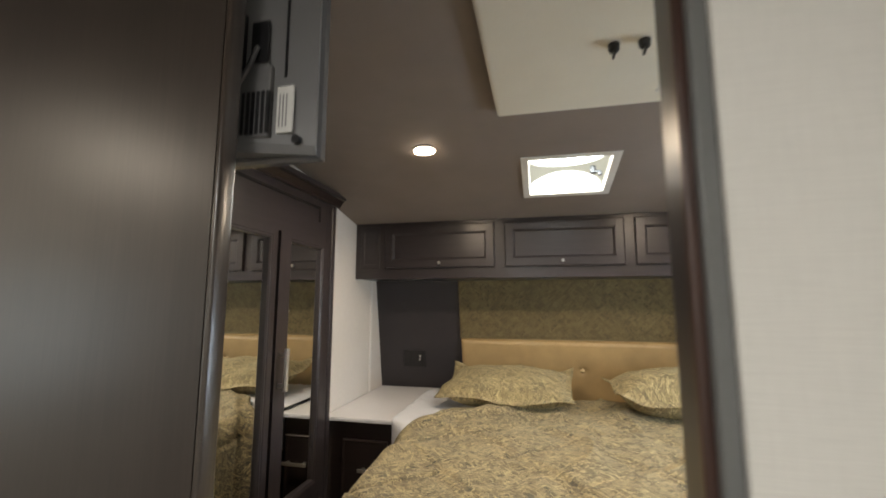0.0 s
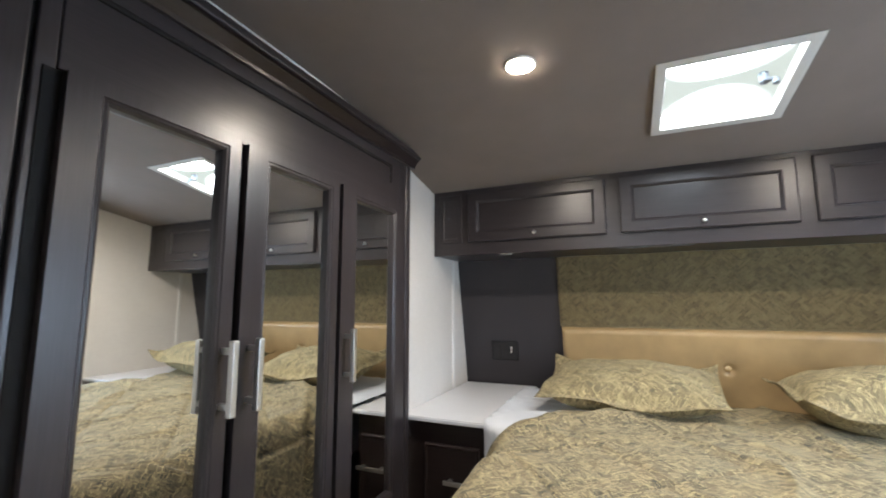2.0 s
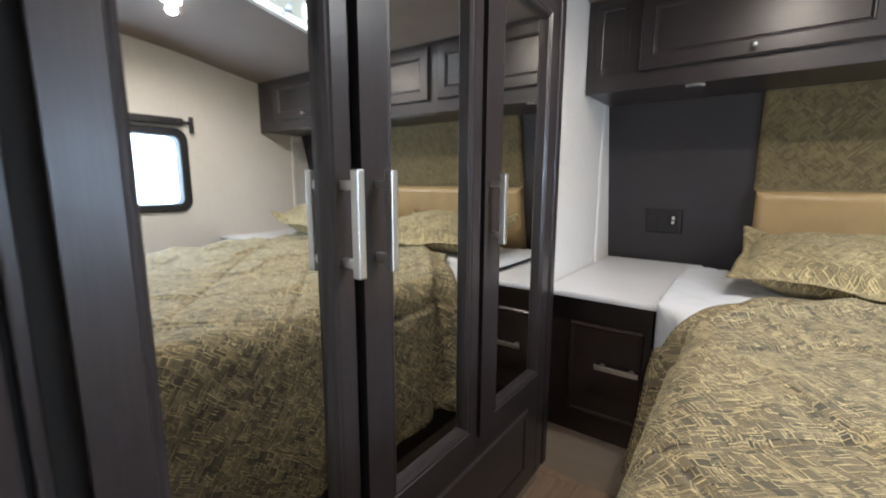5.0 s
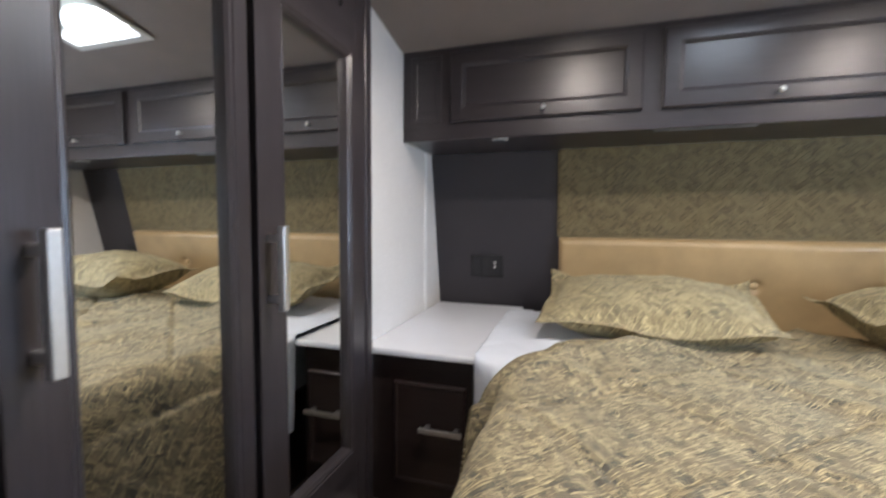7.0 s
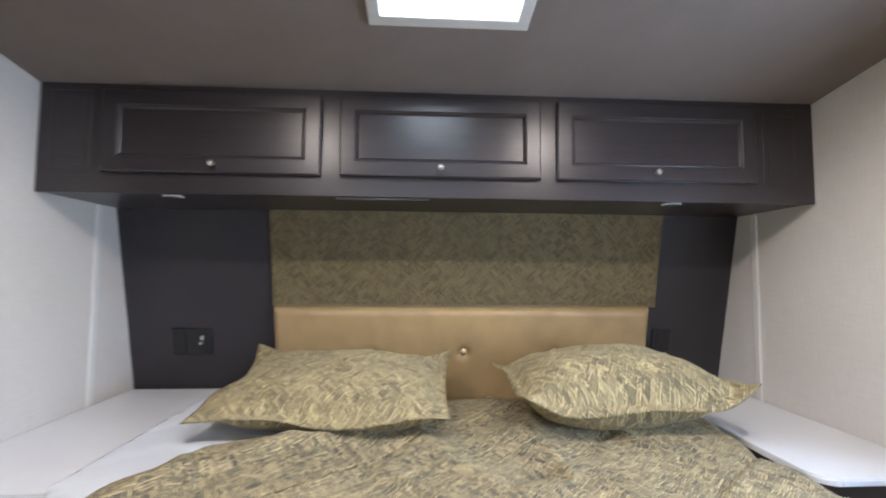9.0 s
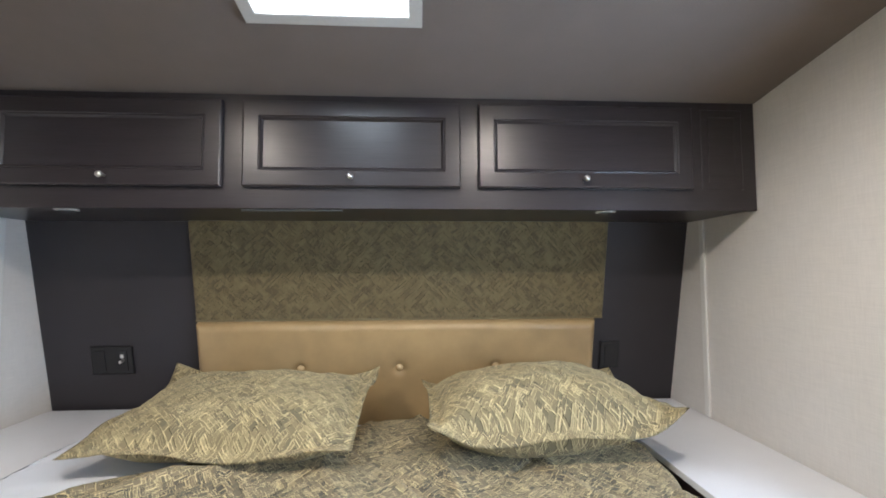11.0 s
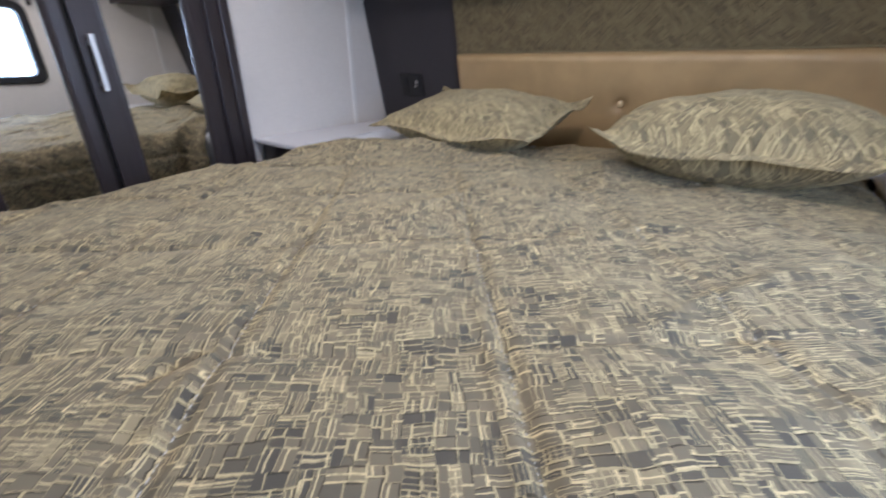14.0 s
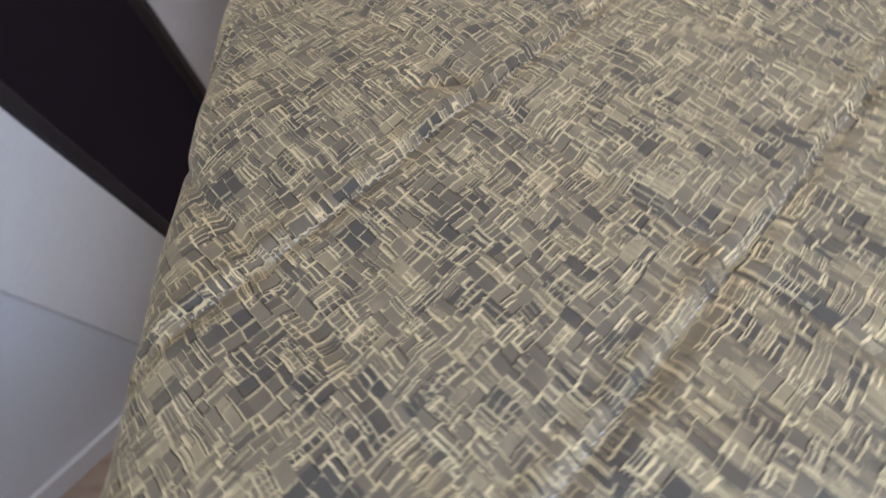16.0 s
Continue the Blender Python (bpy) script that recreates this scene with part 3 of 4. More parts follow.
def make_wardrobe():
    y0, y1, z0, z1 = 0.562, 1.955, 0.14, 1.83
    w = thing("wardrobe", pose(FACE, y0, FLOOR, 0, 0, 90), "dark espresso wood wardrobe with three mirrored doors", "wardrobe")
    L, zb = y1 - y0, z0 - FLOOR
    H = z1 - FLOOR

    def bx(*a, **k):
        return boxed(*a, **k)

    dz0, dz1 = 0.5 - FLOOR, 1.611 - FLOOR
    part("carcass", bx(0.01, L - 0.002, 0.022, 0.5, zb, H), M_WOOD_V, w)
    part("stile", bx(0.03, 0.114, 0, 0.021, zb, H, bevel=0.003), M_WOOD_V, w)
    part("corner_post", bx(0.0, 0.027, -0.006, 0.021, zb, H + 0.01, bevel=0.008, seg=3), M_WOOD_V, w)
    part("stile", bx(0.122, 0.152, 0, 0.021, zb, H, bevel=0.003), M_WOOD_V, w)
    part("stile", bx(1.3, 1.348, 0, 0.021, zb, H, bevel=0.003), M_WOOD_V, w)
    part("corner_post", bx(1.352, L - 0.002, -0.004, 0.021, zb, H, bevel=0.008, seg=3), M_WOOD_V, w)
    # black filler paints the shade inside the slot between the stiles
    part("groove", bx(0.112, 0.124, 0.012, 0.0215, zb, H), M_JOINT_SHADE, w)
    part("header", bx(0.154, 1.3, 0.0, 0.021, dz1 + 0.004, H, bevel=0.002), M_WOOD_H, w)
    # raised black strips paint the shadow line under the crown
    part("header_shade_strip", bx(0.154, 1.226, -0.006, 0.004, H - 0.062, H - 0.05, bevel=0.003), M_JOINT_SHADE, w, "raised black strip painted for groove shadow")
    part("header_shade_strip", bx(1.218, 1.228, -0.006, 0.004, H - 0.125, H - 0.05, bevel=0.003), M_JOINT_SHADE, w, "raised black strip painted for groove shadow")
    part("bottom_rail", bx(0.154, 1.3, 0.0, 0.021, zb, dz0 - 0.004, bevel=0.002), M_WOOD_H, w)
    part("bottom_panel", tiers(1.0, dz0 - zb - 0.14, [(0, 0), (0.006, -0.006), (0.02, -0.006), (0.026, -0.001)], back=False, at=(0.22, 0, zb + 0.06)), M_WOOD_H, w)
    part("plinth", bx(0.02, L - 0.01, 0.03, 0.3, 0, zb), M_PLINTH, w, "pale oak plinth")
    # crown moulding
    prof = [(0.0, 0.0), (-0.01, 0.0), (-0.012, 0.01), (-0.03, 0.034), (-0.036, 0.036), (0.02, 0.037)]
    bm = bmesh.new()
    a = [bm.verts.new((-0.004, y, H - 0.015 + z)) for y, z in prof]
    b = [bm.verts.new((L + 0.022, y, H - 0.015 + z)) for y, z in prof]
    bm.faces.new(a), bm.faces.new(b[::-1])
    for i in range(len(a)):
        j = (i + 1) % len(a)
        bm.faces.new((a[i], b[i], b[j], a[j]))
    part("crown_moulding", bm, M_DRAWER, w, "dark red-brown crown moulding")
    part("crown_cap", bx(-0.004, L + 0.022, -0.044, 0.03, H + 0.0225, H + 0.048, bevel=0.005), M_WOOD_H, w)
    # doors: (from, to, mirror from, mirror to, handle)
    for n, (a0, a1, g0, g1, hy) in enumerate(((0.722, 1.055, 0.787, 1.012, 1.03), (1.082, 1.428, 1.156, 1.386, 1.1), (1.453, 1.826, 1.536, 1.778, 1.466))):
        door = part("door", bmesh.new(), M_WOOD_V, w)
        door.data = mesh_of("door", mirror_door(a1 - a0, dz1 - dz0, g0 - a0, g1 - a0), M_WOOD_V)
        door.matrix_basis = pose(a0 - y0, -0.0015, dz0)
        gz0, gz1 = 0.555 - FLOOR - dz0, 1.572 - FLOOR - dz0
        part("mirror", boxed(g0 - a0 - 0.002, g1 - a0 + 0.002, -0.006, -0.002, gz0 - 0.002, gz1 + 0.002), M_MIRROR, door, "clear mirror glass")
        part("handle", bar_handle(0.16, 0.041, 0.015, 0.015), M_STEEL, door, "brushed nickel bar handle", m=pose(hy - a0 + 0.01, -0.025, 0.99 - FLOOR - dz0))
        # solid black strip beside each door paints the shade of its gap
        part("door_gap_shade", boxed(a0 - y0 - 0.026, a0 - y0 - 0.0005, -0.0035, 0.004, dz0, dz1), M_JOINT_SHADE, w, "black strip painted for the shade between doors")
    return w


def mirror_door(w, h, g0, g1):
    """A frame with a stepped moulding round the opening that holds the glass."""
    gz0, gz1 = 0.055, 1.072
    bm = bmesh.new()
    outer = ((0, 0), (w, 0), (w, h), (0, h))
    inner = ((g0, gz0), (g1, gz0), (g1, gz1), (g0, gz1))

    def ring(pts, y, grow=0.0):
        cx, cz = sum(p[0] for p in pts) / 4, sum(p[1] for p in pts) / 4
        return [bm.verts.new((x + math.copysign(grow, x - cx), y, z + math.copysign(grow, z - cz))) for x, z in pts]

    rs = [ring(outer, 0), ring(outer, -0.022), ring(outer, -0.025, -0.003), ring(inner, -0.025, 0.016), ring(inner, -0.022, 0.013), ring(inner, -0.023, 0.008), ring(inner, -0.018, 0.002), ring(inner, -0.003, 0.0), ring(inner, 0, 0.0)]
    for p, q in zip(rs, rs[1:]):
        for i in range(4):
            bm.faces.new((p[i], p[(i + 1) % 4], q[(i + 1) % 4], q[i]))
    p, q = rs[-1], rs[0]
    for i in range(4):
        bm.faces.new((p[i], p[(i + 1) % 4], q[(i + 1) % 4], q[i]))
    return bm


make_wardrobe()


# ---- overhead cabinet ----
def knob_bm():
    return turned(bmesh.new(), [(0.004, 0.0), (0.004, 0.012), (0.0085, 0.016), (0.0095, 0.021), (0.007, 0.026), (0.003, 0.028)], 16)


def make_overhead():
    y0, z0, z1 = 2.325, 1.464, 1.803
    c = thing("overhead_cabinet", pose(LEFT + 0.002, y0, z0), "dark charcoal-stained overhead cabinet with three panelled doors", "cabinet")
    W = RIGHT - LEFT - 0.004
    bm = bmesh.new()
    a = [(0, 0.004), (0, z1 - z0), (0.5, z1 - z0 - 0.5 * SLOPE), (0.5, 0.004)]
    p = [bm.verts.new((0, y + 0.018, z)) for y, z in a]
    q = [bm.verts.new((W, y + 0.018, z)) for y, z in a]
    bm.faces.new(p), bm.faces.new(q[::-1])
    for i in range(4):
        bm.faces.new((p[i], q[i], q[(i + 1) % 4], p[(i + 1) % 4]))
    part("carcass", bm, M_WOOD_H, c)
    part("face_frame", boxed(0, W, 0, 0.017, 0, z1 - z0, bevel=0.002), M_WOOD_H, c)
    X = LEFT + 0.002
    for n, (a0, a1, kx) in enumerate(((-0.862, -0.222, -0.532), (-0.163, 0.456, 0.143), (0.51, 1.155, 0.821))):
        w, h = a1 - a0, 0.247
        dr = part("door", tiers(w, h, [(0, 0), (0, -0.015), (0.004, -0.018), (0.044, -0.018), (0.047, -0.0155), (0.05, -0.0165), (0.056, -0.0095), (0.06, -0.0095)]), M_WOOD_H, c, m=pose(a0 - X, -0.001, 0.062))
        part("knob", knob_bm(), M_STEEL, dr, "round polished nickel knob", m=pose(kx - a0, -0.018, 0.025, 90), smooth=True)
    for a0, a1 in ((-1.02, -0.9), (1.19, 1.32)):
        part("end_panel", tiers(a1 - a0, 0.247, [(0, 0), (0.002, -0.002), (0.022, -0.002), (0.025, -0.0005)], back=False), M_WOOD_H, c, m=pose(a0 - X, -0.001, 0.062))
    return c


make_overhead()
for x in (-0.69, 0.917):
    t = thing("reading_light", pose(x, 2.385, 1.4683), "small white puck light under the cabinet, off", "reading light", "reading lights")
    part("body", turned(bmesh.new(), [(0.03, 0.0), (0.03, -0.003), (0.027, -0.0042)], 24), M_WHITE, t, smooth=False)
    part("lens", turned(bmesh.new(), [(0.024, -0.003), (0.022, -0.005)], 24), M_CRANK, t)
solid("groove_plate", boxed(-0.18, 0.11, 2.352, 2.366, 1.461, 1.4675, bevel=0.001), M_GREY, "slim metal strip under the cabinet", "trim strip", kind="structure")

# ---- headboard and fabric panel on the leaning wall ----
HB = thing("headboard", LEAN_M @ pose(0, -0.002, 0), "tan leather padded headboard with tufted buttons", "headboard")


def padded(w, h, t, buttons, nx=150, nz=54):
    bm = bmesh.new()
    r = 0.028

    def depth(x, z):
        e = min(x, w - x, z, h - z)
        k = t if e >= r else t * math.sqrt(max(0.0, 1 - (1 - e / r) ** 2)) * 0.55 + t * 0.45
        for bx, bz in buttons:
            dd = math.hypot(x - bx, z - bz)
            k -= 0.024 * math.exp(-((dd / 0.018) ** 2)) + 0.008 * math.exp(-((dd / 0.06) ** 2))
        return -k

    xs2 = sorted({0, r * 0.1, r * 0.35, r * 0.7, w, w - r * 0.1, w - r * 0.35, w - r * 0.7} | {r + (w - 2 * r) * i / nx for i in range(nx + 1)})
    zs2 = sorted({0, r * 0.1, r * 0.35, r * 0.7, h, h - r * 0.1, h - r * 0.35, h - r * 0.7} | {r + (h - 2 * r) * i / nz for i in range(nz + 1)})
    g = [[bm.verts.new((x, depth(x, z), z)) for z in zs2] for x in xs2]
    for i in range(len(xs2) - 1):
        for j in range(len(zs2) - 1):
            bm.faces.new((g[i][j], g[i + 1][j], g[i + 1][j + 1], g[i][j + 1]))
    rim = [e for e in bm.edges if e.is_boundary]
    ext = bmesh.ops.extrude_edge_only(bm, edges=rim)
    for v in ext["geom"]:
        if isinstance(v, bmesh.types.BMVert):
            v.co.y = 0
    return bm


hb_x0, hb_w, hb_z0, hb_z1 = -0.482, 1.494, -0.2, 0.353
holes = [(-0.11 - hb_x0, 0.172 - hb_z0), (0.26 - hb_x0, 0.172 - hb_z0), (0.63 - hb_x0, 0.172 - hb_z0)]
part("padding", padded(hb_w, hb_z1 - hb_z0, 0.052, holes), M_HEAD, HB, m=pose(hb_x0, 0, hb_z0), smooth=True)
for bx, bz in holes:
    part("button", turned(bmesh.new(), [(0.012, 0.0), (0.015, 0.006), (0.0125, 0.013), (0.006, 0.017), (0.001, 0.018)], 16), M_BUTTON, HB, "glossy tan tufted button", m=pose(hb_x0 + bx, -0.026, hb_z0 + bz, 90), smooth=True)


def uv_box(bm, fx, fz):
    lay = bm.loops.layers.uv.new("UVMap")
    for f in bm.faces:
        for lp in f.loops:
            lp[lay].uv = (lp.vert.co[fx], lp.vert.co[fz])
    return bm


fab = thing("fabric_panel", LEAN_M @ pose(0, -0.002, 0), "olive woven-print fabric panel above the headboard", "wall panel")
part("fabric", uv_box(padded(1.54, 0.4, 0.018, [], 20, 8), 0, 2), M_OLIVE, fab, m=pose(-0.491, 0, 0.355), smooth=True)
part("bottom_piping", boxed(0.0, 1.54, -0.017, -0.009, -0.004, 0.004, bevel=0.003), M_SHAM_PLAIN, fab, "thin olive piping", m=pose(-0.491, 0, 0.357))


# ---- outlets ----
def outlet_plate(place, w, h, jack):
    t = thing("wall_outlet", LEAN_M @ pose(*place), "dark grey wall socket plate beside the headboard", "wall outlet", "wall outlets")
    part("plate", tiers(w, h, [(0, 0), (0, -0.005), (0.003, -0.007)]), M_BLACK, t)
    part("socket_face", tiers(0.034, h - 0.03, [(0, -0.006), (0.001, -0.0095)], at=(0.018, 0, 0.015)), M_BLACK, t)
    if jack:
        part("socket_face", tiers(0.034, h - 0.03, [(0, -0.006), (0.001, -0.0095)], at=(w - 0.052, 0, 0.015)), M_BLACK, t)
        bm = bmesh.new()
        rod(bm, (w - 0.035, -0.009, h * 0.5), (w - 0.035, -0.024, h * 0.5), 0.0055, 10)
        box(bm, w - 0.041, w - 0.029, -0.012, -0.008, h * 0.5 + 0.01, h * 0.5 + 0.026, bevel=0.001)
        part("jack", bm, M_STEEL, t, "small metal socket jack")
    return t


outlet_plate((-0.885, -0.001, 0.15), 0.15, 0.108, True)
outlet_plate((1.052, -0.001, 0.143), 0.078, 0.112, False)


# ---- nightstands and counters ----
def nightstand(x0, x1, mirrored):
    side = "beside the wardrobe" if not mirrored else "by the window wall"
    t = thing("nightstand", pose(x0, 2.02, FLOOR), "dark stained nightstand with a drawer " + side, "nightstand", "nightstands")
    w = x1 - x0
    part("body", boxed(0, w, 0, 0.68, 0.2, 0.697), M_DRAWER, t)
    dx0, dw = (0.1, w - 0.12) if not mirrored else (0.06, w - 0.08)
    dr = part("drawer_front", tiers(dw, 0.32, [(0, 0), (0, -0.012), (0.004, -0.016), (dw * 0.02 + 0.004, -0.016), (dw * 0.02 + 0.01, -0.013)]), M_DRAWER, t, m=pose(dx0, -0.001, 0.29))
    part("handle", bar_handle(0.135), M_STEEL, dr, "brushed nickel bar handle", m=pose(dx0 + (0.075 if not mirrored else 0.135) - 0.08, -0.015, 0.19, 0, 90, 0))
    part("plinth", boxed(0.004, w - 0.004, 0.01, 0.5, 0, 0.2), M_PLINTH, t, "pale oak plinth")
    return t


nightstand(LEFT + 0.003, -0.7, False)
nightstand(1.02, RIGHT - 0.003, True)


def counter(x0, x1, round_x, label):
    """A white top with one rounded front corner at round_x."""
    y0, y1, r = 1.985, 2.8, 0.05
    pts = []
    c = [(x0, y0), (x1, y0), (x1, y1), (x0, y1)]
    for x, y in c:
        if abs(x - round_x) < 1e-6 and y == y0:
            s = 1 if x == x0 else -1
            order = range(0, 7) if s > 0 else range(6, -1, -1)
            for k in order:
                a = radians(15 * k)
                pts.append((x + s * (r - r * math.cos(a)), y + r - r * math.sin(a)))
        else:
            pts.append((x, y))
    bm = bmesh.new()
    lo = [bm.verts.new((x, y, 0.748)) for x, y in pts]
    hi = [bm.verts.new((x, y, 0.765)) for x, y in pts]
    bm.faces.new(lo[::-1])
    top = bm.faces.new(hi)
    for i in range(len(lo)):
        j = (i + 1) % len(lo)
        bm.faces.new((lo[i], lo[j], hi[j], hi[i]))
    bmesh.ops.bevel(bm, geom=list(top.edges), offset=0.004, segments=2, affect="EDGES")
    t = thing("counter_top", pose(x0, y0, 0.748), label, "counter top", "counter tops")
    back = pose(-x0, -y0, -0.748)
    part("slab", bm, M_COUNTER, t, m=back)
    e0, e1 = (x0 + r, x1 - 0.004) if abs(x0 - round_x) < 1e-6 else (x0 + 0.004, x1 - 0.004)
    part("edge_band", boxed(e0, e1, y0 - 0.0022, y0 - 0.0002, 0.7495, 0.7605, bevel=0.0008), M_SHEET, t, "white edge strip", m=back)
    return t


counter(LEFT + 0.002, -0.64, 9.0, "white laminate top over the nightstand beside the wardrobe")
counter(1.012, RIGHT - 0.002, 1.012, "white laminate top with a rounded corner by the window wall")

# ---- bed ----
BX0, BX1, BY0, BY1, BZ = -0.5, 0.985, 0.84, 2.66, 0.765
bed = thing("bed", pose(0, 0, FLOOR), "queen bed with dark base and white mattress against the headboard", "bed")
part("base", boxed(BX0 + 0.02, BX1 - 0.02, BY0 + 0.02, BY1 + 0.02, 0, 0.4), M_DRAWER, bed)
part("mattress", boxed(BX0, BX1, BY0, BY1, 0.4, 0.7, bevel=0.05, seg=4), M_SHEET, bed, "white quilted mattress", smooth=True)


def roll(s, r=0.07):
    """Across a rounded edge: how far out and how far down after the arc length s."""
    q = r * math.pi / 2
    if s <= 0:
        return s, 0.0
    if s < q:
        return r * math.sin(s / r), r * (1 - math.cos(s / r))
    return r, r + s - q


def bumps(x, y):
    return 0.014 * noise.noise((x * 3.1, y * 3.1, 0.3)) + 0.008 * noise.noise((x * 8.0, y * 8.0, 4.3)) + 0.0022 * noise.noise((x * 21.0, y * 21.0, 7.3))


def ridge(d, w):
    return math.exp(-((d / w) ** 2))


def quilt_end(u):
    """How far towards the head the quilt reaches; its aisle corner is turned back."""
    return float(np.interp(u, (-1.0, -0.62, -0.5, -0.42, -0.24, -0.05, 0.1, 0.22), (1.82, 1.9, 1.99, 2.11, 2.27, 2.36, 2.5, 2.57)))


def quilt_point(u, v, vend):
    """Where the flat quilt's point (u, v) lies once it is spread over the bed."""
    x, zl = u, 0.0
    if u < BX0 - 0.02:
        ox, zl = roll(BX0 - 0.02 - u, 0.075)
        x = BX0 - 0.02 - ox
    if u > BX1 - 0.05:
        ox, zl = roll(u - BX1 + 0.05, 0.06)
        x = BX1 - 0.05 + ox
    y, zf = v, 0.0
    if v < FOOT:
        oy, zf = roll(FOOT - v, 0.07)
        y = FOOT - oy
    drop = min(zl + zf, 0.5 + 0.02 * noise.noise((u * 4, v * 4, 2.2)))
    flat = max(0.0, 1 - drop / 0.12)
    h = bumps(u, v) * (0.5 + 0.5 * flat)
    a = (0.761 * u + 0.648 * v - 1.0) / 0.312
    b = (0.648 * u - 0.761 * v + 0.05) / 0.312
    da, db = abs(a - round(a)) * 0.312, abs(b - round(b)) * 0.312
    side = (a - round(a)) * 0.312
    h -= 0.0075 * ridge(da, 0.0075) + 0.0075 * ridge(db, 0.0075)
    h += 0.007 * (1 - ridge(da, 0.06)) * (1 - ridge(db, 0.06)) * flat
    h += 0.0065 * ridge(side + 0.013, 0.01) + 0.002 * ridge(side - 0.02, 0.018)
    h += 0.017 * (1 - abs(noise.noise((u * 3.4 + 1.7, v * 2.6, 9.1)))) ** 9 * min(1.0, max(0.0, (v - 1.2) / 0.5))
    h -= 0.010 * ridge(u - 0.31 + 0.1 * (v - 1.1), 0.006) * ridge(v - 1.1, 0.05) * flat
    if drop > 0.1:
        fold = 0.022 * math.sin(v * 17 + 2 * noise.noise((v * 3, 0, 5))) * min(1, (drop - 0.1) / 0.25)
        if u < BX0:
            x -= fold * 0.8 + (0.03 + 0.05 * min(1.0, max(0.0, (v - 1.2) / 0.5))) * min(1, drop / 0.45)
        if v < BY0:
            y -= 0.018 * math.sin(u * 16) * min(1, (drop - 0.1) / 0.25)
    bunch = max(0.0, 1 - abs(v - 2.2 - 0.1 * u) / 0.16) * flat * min(1.0, max(0.0, (u + 0.05) / 0.25))
    h += bunch * (0.012 + 0.02 * noise.noise((u * 6.0 - v * 3.0, v * 9.0, 3.9)))
    if u < 0.0:
        h += (0.022 * ridge(v - vend + 0.1, 0.04) + 0.012 * ridge(v - vend, 0.02)) * flat
    if u < BX0:
        k = min(1.0, (drop + 0.02) / 0.12)
        x -= (0.055 * ridge(v - vend, 0.035) - 0.03 * ridge(v - vend + 0.075, 0.03)) * k
    return x, y, BZ + 0.008 - drop + h


FOOT = BY0 + 0.025


def make_quilt():
    """A quilt over the mattress, hanging at the window side, foot and aisle, with quilting lines and a bound hem."""
    q = thing("quilt", pose(0.2, 1.7, BZ), "olive and straw woven-print quilt spread over the bed", "quilt")
    back = pose(-0.2, -1.7, -BZ)
    bm = bmesh.new()
    lay = bm.loops.layers.uv.new("UVMap")
    nu, nv = 280, 280
    u0, u1 = BX0 - 0.03 - 0.5, BX1 - 0.05 + 0.2
    v0 = FOOT - 0.5
    g, uv = [], {}
    for i in range(nu + 1):
        u = u0 + (u1 - u0) * i / nu
        col = []
        vend = quilt_end(u)
        for j in range(nv + 1):
            v = v0 + (vend - v0) * j / nv
            vert = bm.verts.new(quilt_point(u, v, vend))
            uv[vert] = (u, v)
            col.append(vert)
        g.append(col)
    hem = [tuple(c[-1].co) for c in g]
    for i in range(nu):
        for j in range(nv):
            f = bm.faces.new((g[i][j], g[i + 1][j], g[i + 1][j + 1], g[i][j + 1]))
            for lp in f.loops:
                lp[lay].uv = uv[lp.vert]
    ob = part("cover", bm, M_QUILT, q, m=back, smooth=True)
    ob.data.materials.append(M_LINING)
    mod = ob.modifiers.new("thickness", "SOLIDIFY")
    mod.thickness, mod.offset, mod.material_offset, mod.material_offset_rim = 0.012, -1.0, 1, 1
    bm = bmesh.new()
    for p, r in zip(hem[::2], hem[2::2]):
        rod(bm, (p[0], p[1], p[2] - 0.005), (r[0], r[1], r[2] - 0.005), 0.0065, 8)
    part("hem", bm, M_SHAM_PLAIN, q, "rolled olive hem", m=back, smooth=True)
    rng = random.Random(8)
    # stitch dashes whose pale colour stands for the highlight on each seam
    for k in range(-3, 5):
        bm = bmesh.new()
        c = 1.0 + 0.312 * k
        w = -1.6
        while w < 1.6:
            ln = rng.uniform(0.006, 0.011)
            pts = []
            for e in (w, w + ln):
                u, v = 0.761 * c + 0.648 * e, 0.648 * c - 0.761 * e
                if BX0 - 0.2 < u < BX1 + 0.06 and FOOT - 0.2 < v < quilt_end(u) - 0.02:
                    x, y, z = quilt_point(u, v, quilt_end(u))
                    pts.append((x, y, z + 0.0012))
            if len(pts) == 2:
                rod(bm, pts[0], pts[1], 0.0008, 5)
            w += ln + rng.uniform(0.002, 0.005)
        if bm.verts:
            part("quilting_stitch", bm, M_SHEEN_THREAD, q, "quilting thread, pale to paint the seam sheen", m=back)
    return q


make_quilt()


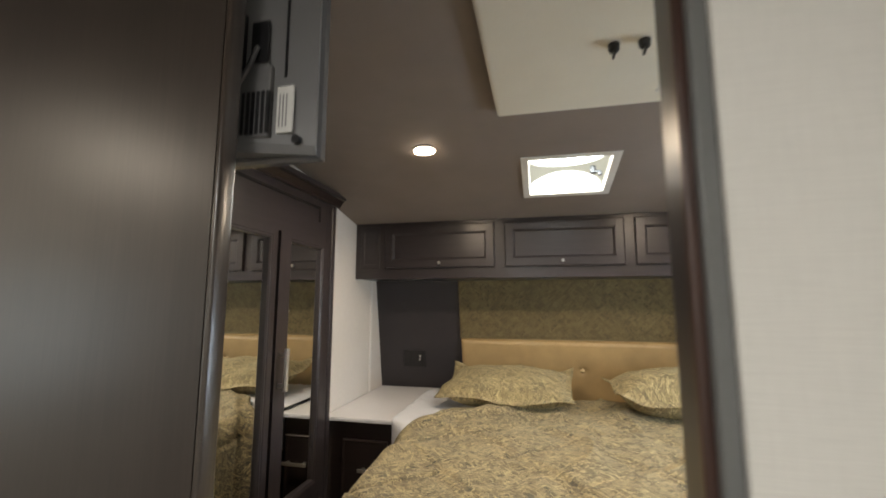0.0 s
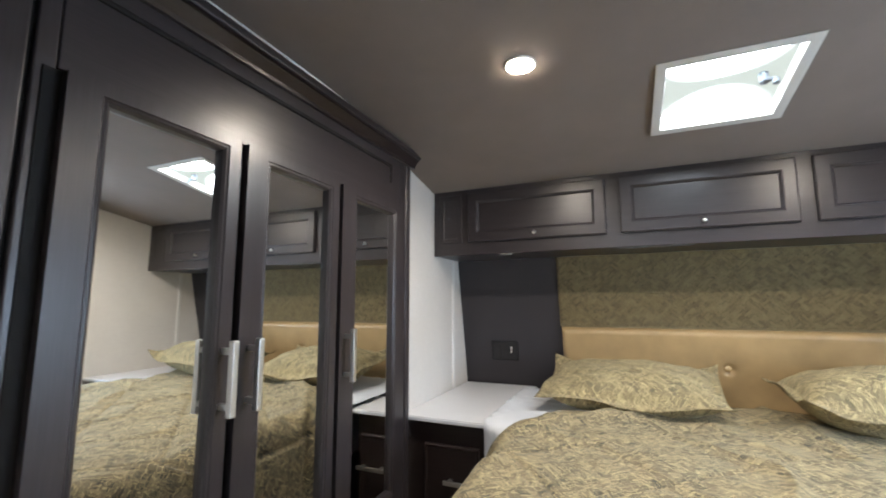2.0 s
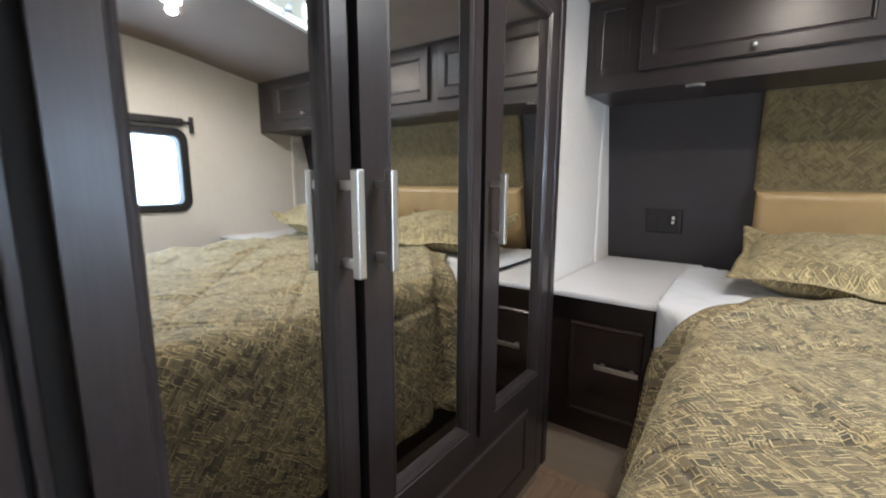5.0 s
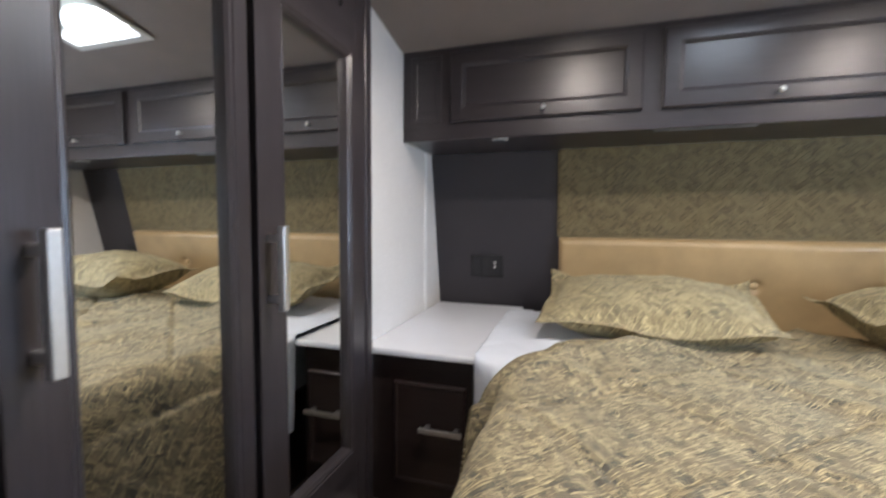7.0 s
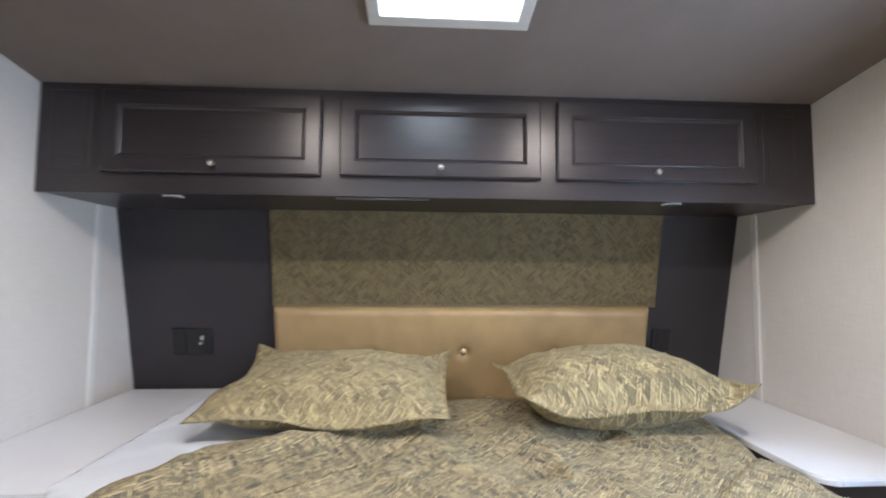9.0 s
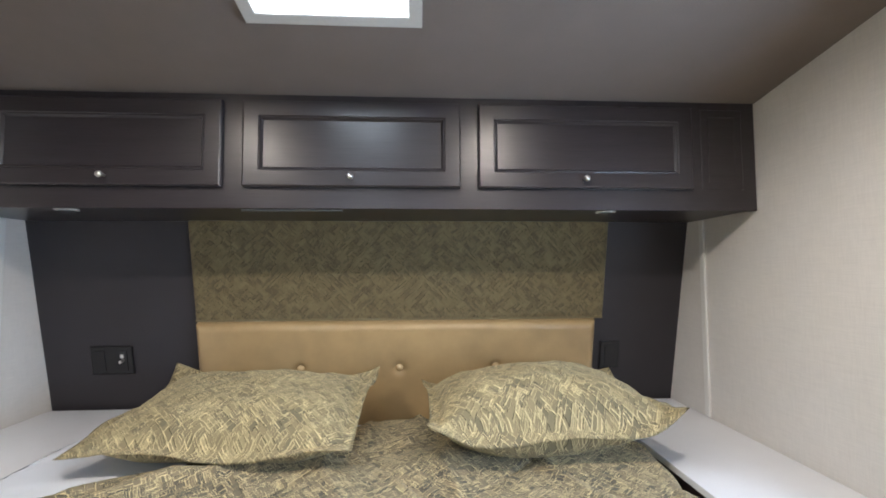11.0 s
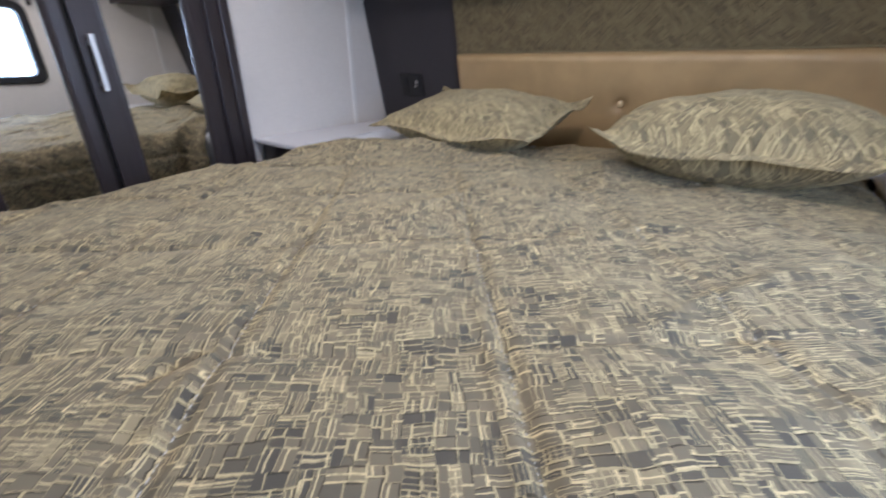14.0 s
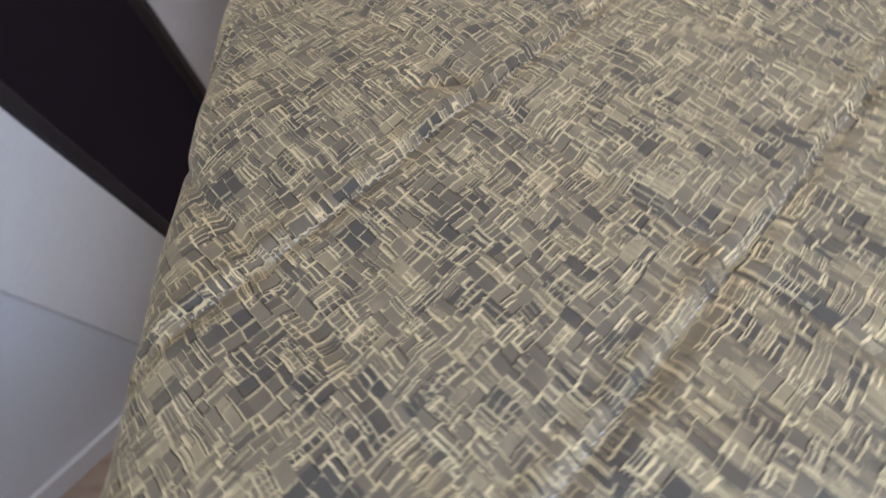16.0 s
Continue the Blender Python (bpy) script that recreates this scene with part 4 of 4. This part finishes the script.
def make_sheet():
    """The white quilted mattress pad hanging over the aisle side near the head."""
    bm = bmesh.new()
    nu, nv = 50, 50
    g = []
    for i in range(nu + 1):
        u = -1.0 + 0.9 * i / nu
        col = []
        for j in range(nv + 1):
            v = 1.8 + 0.86 * j / nv
            lift = min(1.0, max(0.0, (v - quilt_end(u) + 0.02) / 0.07))
            lift = lift * lift * (3 - 2 * lift)
            x, z = u, BZ - 0.032 + 0.038 * lift
            out = 0.05 + 0.135 * min(1.0, max(0.0, (v - 1.9) / 0.06))
            if u < -0.5:
                run = -0.5 - u
                k = min(1.0, run / out)
                x = -0.5 - out * k
                z = z + (0.004 if v > 1.975 else -0.004) * k - max(0.0, run - out) * (0.98 if v < 1.975 else 0.02)
            a, b = (u + v) / 0.11, (u - v) / 0.11
            quilted = max(ridge(abs(a - round(a)) * 0.11, 0.007), ridge(abs(b - round(b)) * 0.11, 0.007))
            col.append(bm.verts.new((x, v, z + 0.006 - 0.008 * quilted + 0.004 * noise.noise((u * 7, v * 7, 1)))))
        g.append(col)
    for i in range(nu):
        for j in range(nv):
            bm.faces.new((g[i][j], g[i + 1][j], g[i + 1][j + 1], g[i][j + 1]))
    return solid("mattress_pad", bm, M_SHEET, "white quilted cotton pad showing under the turned quilt", "mattress pad", kind="thing", smooth=True)


make_sheet()


def make_pillow(m, w, d, up, down, seed, label, ears=(0, 0, 0, 0), sag=0.0):
    """A stuffed sham with a flat flange round it."""
    bm = bmesh.new()
    lay = bm.loops.layers.uv.new("UVMap")
    n = 64
    fl = 0.036
    sides = {}
    for s in (1, -1):
        for i in range(n + 1):
            for j in range(n + 1):
                a, b = 2 * i / n - 1, 2 * j / n - 1
                rim = i in (0, n) or j in (0, n)
                if s < 0 and rim:
                    sides[s, i, j] = sides[1, i, j]
                    continue
                pa, pb = min(1, abs(a) / (1 - 2 * fl / w)), min(1, abs(b) / (1 - 2 * fl / d))
                body = max(0.0, (1 - pa ** 2.6) * (1 - pb ** 2.4)) ** 0.5
                x = a * w / 2 * (1 - 0.05 * (1 - b * b) * abs(a))
                y = b * d / 2 * (1 - 0.07 * (1 - a * a) * abs(b))
                z = (up if s > 0 else -down) * body
                z += 0.012 * noise.noise((a * 2.2 + seed, b * 2.2, 0.4)) * body + 0.005 * noise.noise((a * 6 + seed, b * 6, 3.4))
                edge = max(0.0, (max(abs(a), abs(b)) - 0.8) / 0.2)
                z += 0.014 * edge * math.sin(5 * a + 4 * b + seed) + 0.008 * (abs(a * b)) ** 6
                ear = ears[(1 if a > 0 else 0) + (2 if b > 0 else 0)] * max(0.0, (abs(a) + abs(b) - 1.72) / 0.28) ** 1.3
                z += ear - sag * (1 - a * a) * max(0.0, -b) ** 3
                sides[s, i, j] = bm.verts.new((x, y, z + (0.002 * s if not rim else 0)))
        for i in range(n):
            for j in range(n):
                f = bm.faces.new((sides[s, i, j], sides[s, i + 1, j], sides[s, i + 1, j + 1], sides[s, i, j + 1]))
                for lp in f.loops:
                    lp[lay].uv = (lp.vert.co.x + seed, lp.vert.co.y)
    return solid("pillow", bm, M_SHAM, label, "pillow", kind="thing", m=m, smooth=True, group="pillows on the bed")


make_pillow(pose(-0.168, 2.4, 0.882, 9.5, 0, -3), 0.71, 0.48, 0.075, 0.105, 1.7, "olive woven-print pillow sham lying by the nightstand", (0.0, 0.0, 0.03, 0.04), 0.015)
make_pillow(pose(0.68, 2.365, 0.905, 0, -1, 1), 0.665, 0.44, 0.09, 0.135, 5.2, "plump olive woven-print pillow sham on the window side", (0.0, 0.02, 0.02, 0.01), 0.055)

# ---- television on the partition ----
def make_tv():
    t = thing("television", pose(-0.962, 0.494, 1.515, 0, 0, -1.6), "small black television on a wall arm, seen from behind", "television")
    w, h = 0.698, 0.4
    part("bezel", tiers(w, h, [(0, 0.015), (0, 0.004), (0.004, 0.0)]), M_TVFRAME, t)
    part("screen", boxed(0.014, w - 0.014, 0.0152, 0.017, 0.014, h - 0.014), M_SCREEN, t, "dark glossy screen")
    bm = bmesh.new()
    rows = [[bm.verts.new((x, y, z)) for z in (z0, z0 + 0.012, h - 0.03, h - 0.012)] for x, y, z0 in ((0.004, -0.001, 0.004), (0.16, -0.043, 0.012), (0.2, -0.045, 0.012), (w - 0.2, -0.045, 0.012), (w - 0.16, -0.043, 0.012), (w - 0.004, -0.004, 0.004))]
    for p in rows:
        p[0].co.y += 0.004
    for p, q in zip(rows, rows[1:]):
        for k in range(3):
            bm.faces.new((p[k], q[k], q[k + 1], p[k + 1]))
    rim = [e for e in bm.edges if e.is_boundary]
    for v in bmesh.ops.extrude_edge_only(bm, edges=rim)["geom"]:
        if isinstance(v, bmesh.types.BMVert):
            v.co.y = 0.001
    part("back_cover", bm, M_TVBACK, t)
    for i in range(6):
        part("cooling_fin", boxed(0.597 + i * 0.0075, 0.6005 + i * 0.0075, -0.0285, -0.0145, 0.03, 0.088), M_BLACK, t)
    part("fin_plate", boxed(0.592, 0.638, -0.0265, -0.0145, 0.026, 0.125, bevel=0.002), M_TVBACK, t)
    part("paper_label", boxed(0.644, 0.668, -0.0185, -0.0155, 0.032, 0.096), M_LABEL, t, "white printed sticker")
    for i in range(3):
        part("print_bar", boxed(0.6475 + i * 0.005, 0.6495 + i * 0.005, -0.0189, -0.0184, 0.04, 0.085), M_INK, t, "grey bar of small print")
    part("recess", boxed(0.575, 0.632, -0.0262, -0.0242, 0.13, 0.19, bevel=0.001), M_BLACK, t)
    part("bracket", boxed(0.56, 0.6, -0.048, -0.026, 0.12, 0.2, bevel=0.003), M_BLACK, t, "black mounting bracket")
    part("groove", boxed(0.652, 0.655, -0.0172, -0.0158, 0.11, 0.36), M_BLACK, t)
    bm = bmesh.new()
    rod(bm, (0.673, -0.0175, 0.022), (0.673, -0.012, 0.022), 0.006, 16)
    part("plug_hole", bm, M_BLACK, t)
    bm = bmesh.new()
    pts = [(0.618, -0.03, 0.15), (0.612, -0.036, 0.12), (0.6, -0.038, 0.1), (0.588, -0.036, 0.075)]
    for p, q in zip(pts, pts[1:]):
        rod(bm, p, q, 0.0035, 8)
    part("cable", bm, M_TVFRAME, t, "grey power cable")
    part("arm", boxed(0.2, 0.3, -0.046, -0.02, 0.15, 0.25), M_BLACK, t, "black wall arm")
    return t


make_tv()

# ---- floor planks ----
pw, pl = 0.15, 1.2
boards = {}
for i in range(-7, 10):
    for j in range(-2, 3):
        y = j * pl + (0.4 * i) % pl
        x0 = i * pw
        a, b = max(y, -1.45), min(y + pl, 2.78)
        if b - a < 0.02 or x0 < -1.1 or x0 + pw > 1.4:
            continue
        key = round(b - a, 3)
        if key not in boards:
            boards[key] = mesh_of("plank", boxed(0.0008, pw - 0.0008, 0.0008, b - a - 0.0008, -0.0038, 0.0), M_FLOOR)
        ob = new("plank", boards[key])
        ob.parent = floor
        ob.matrix_basis = pose(x0, a, FLOOR)
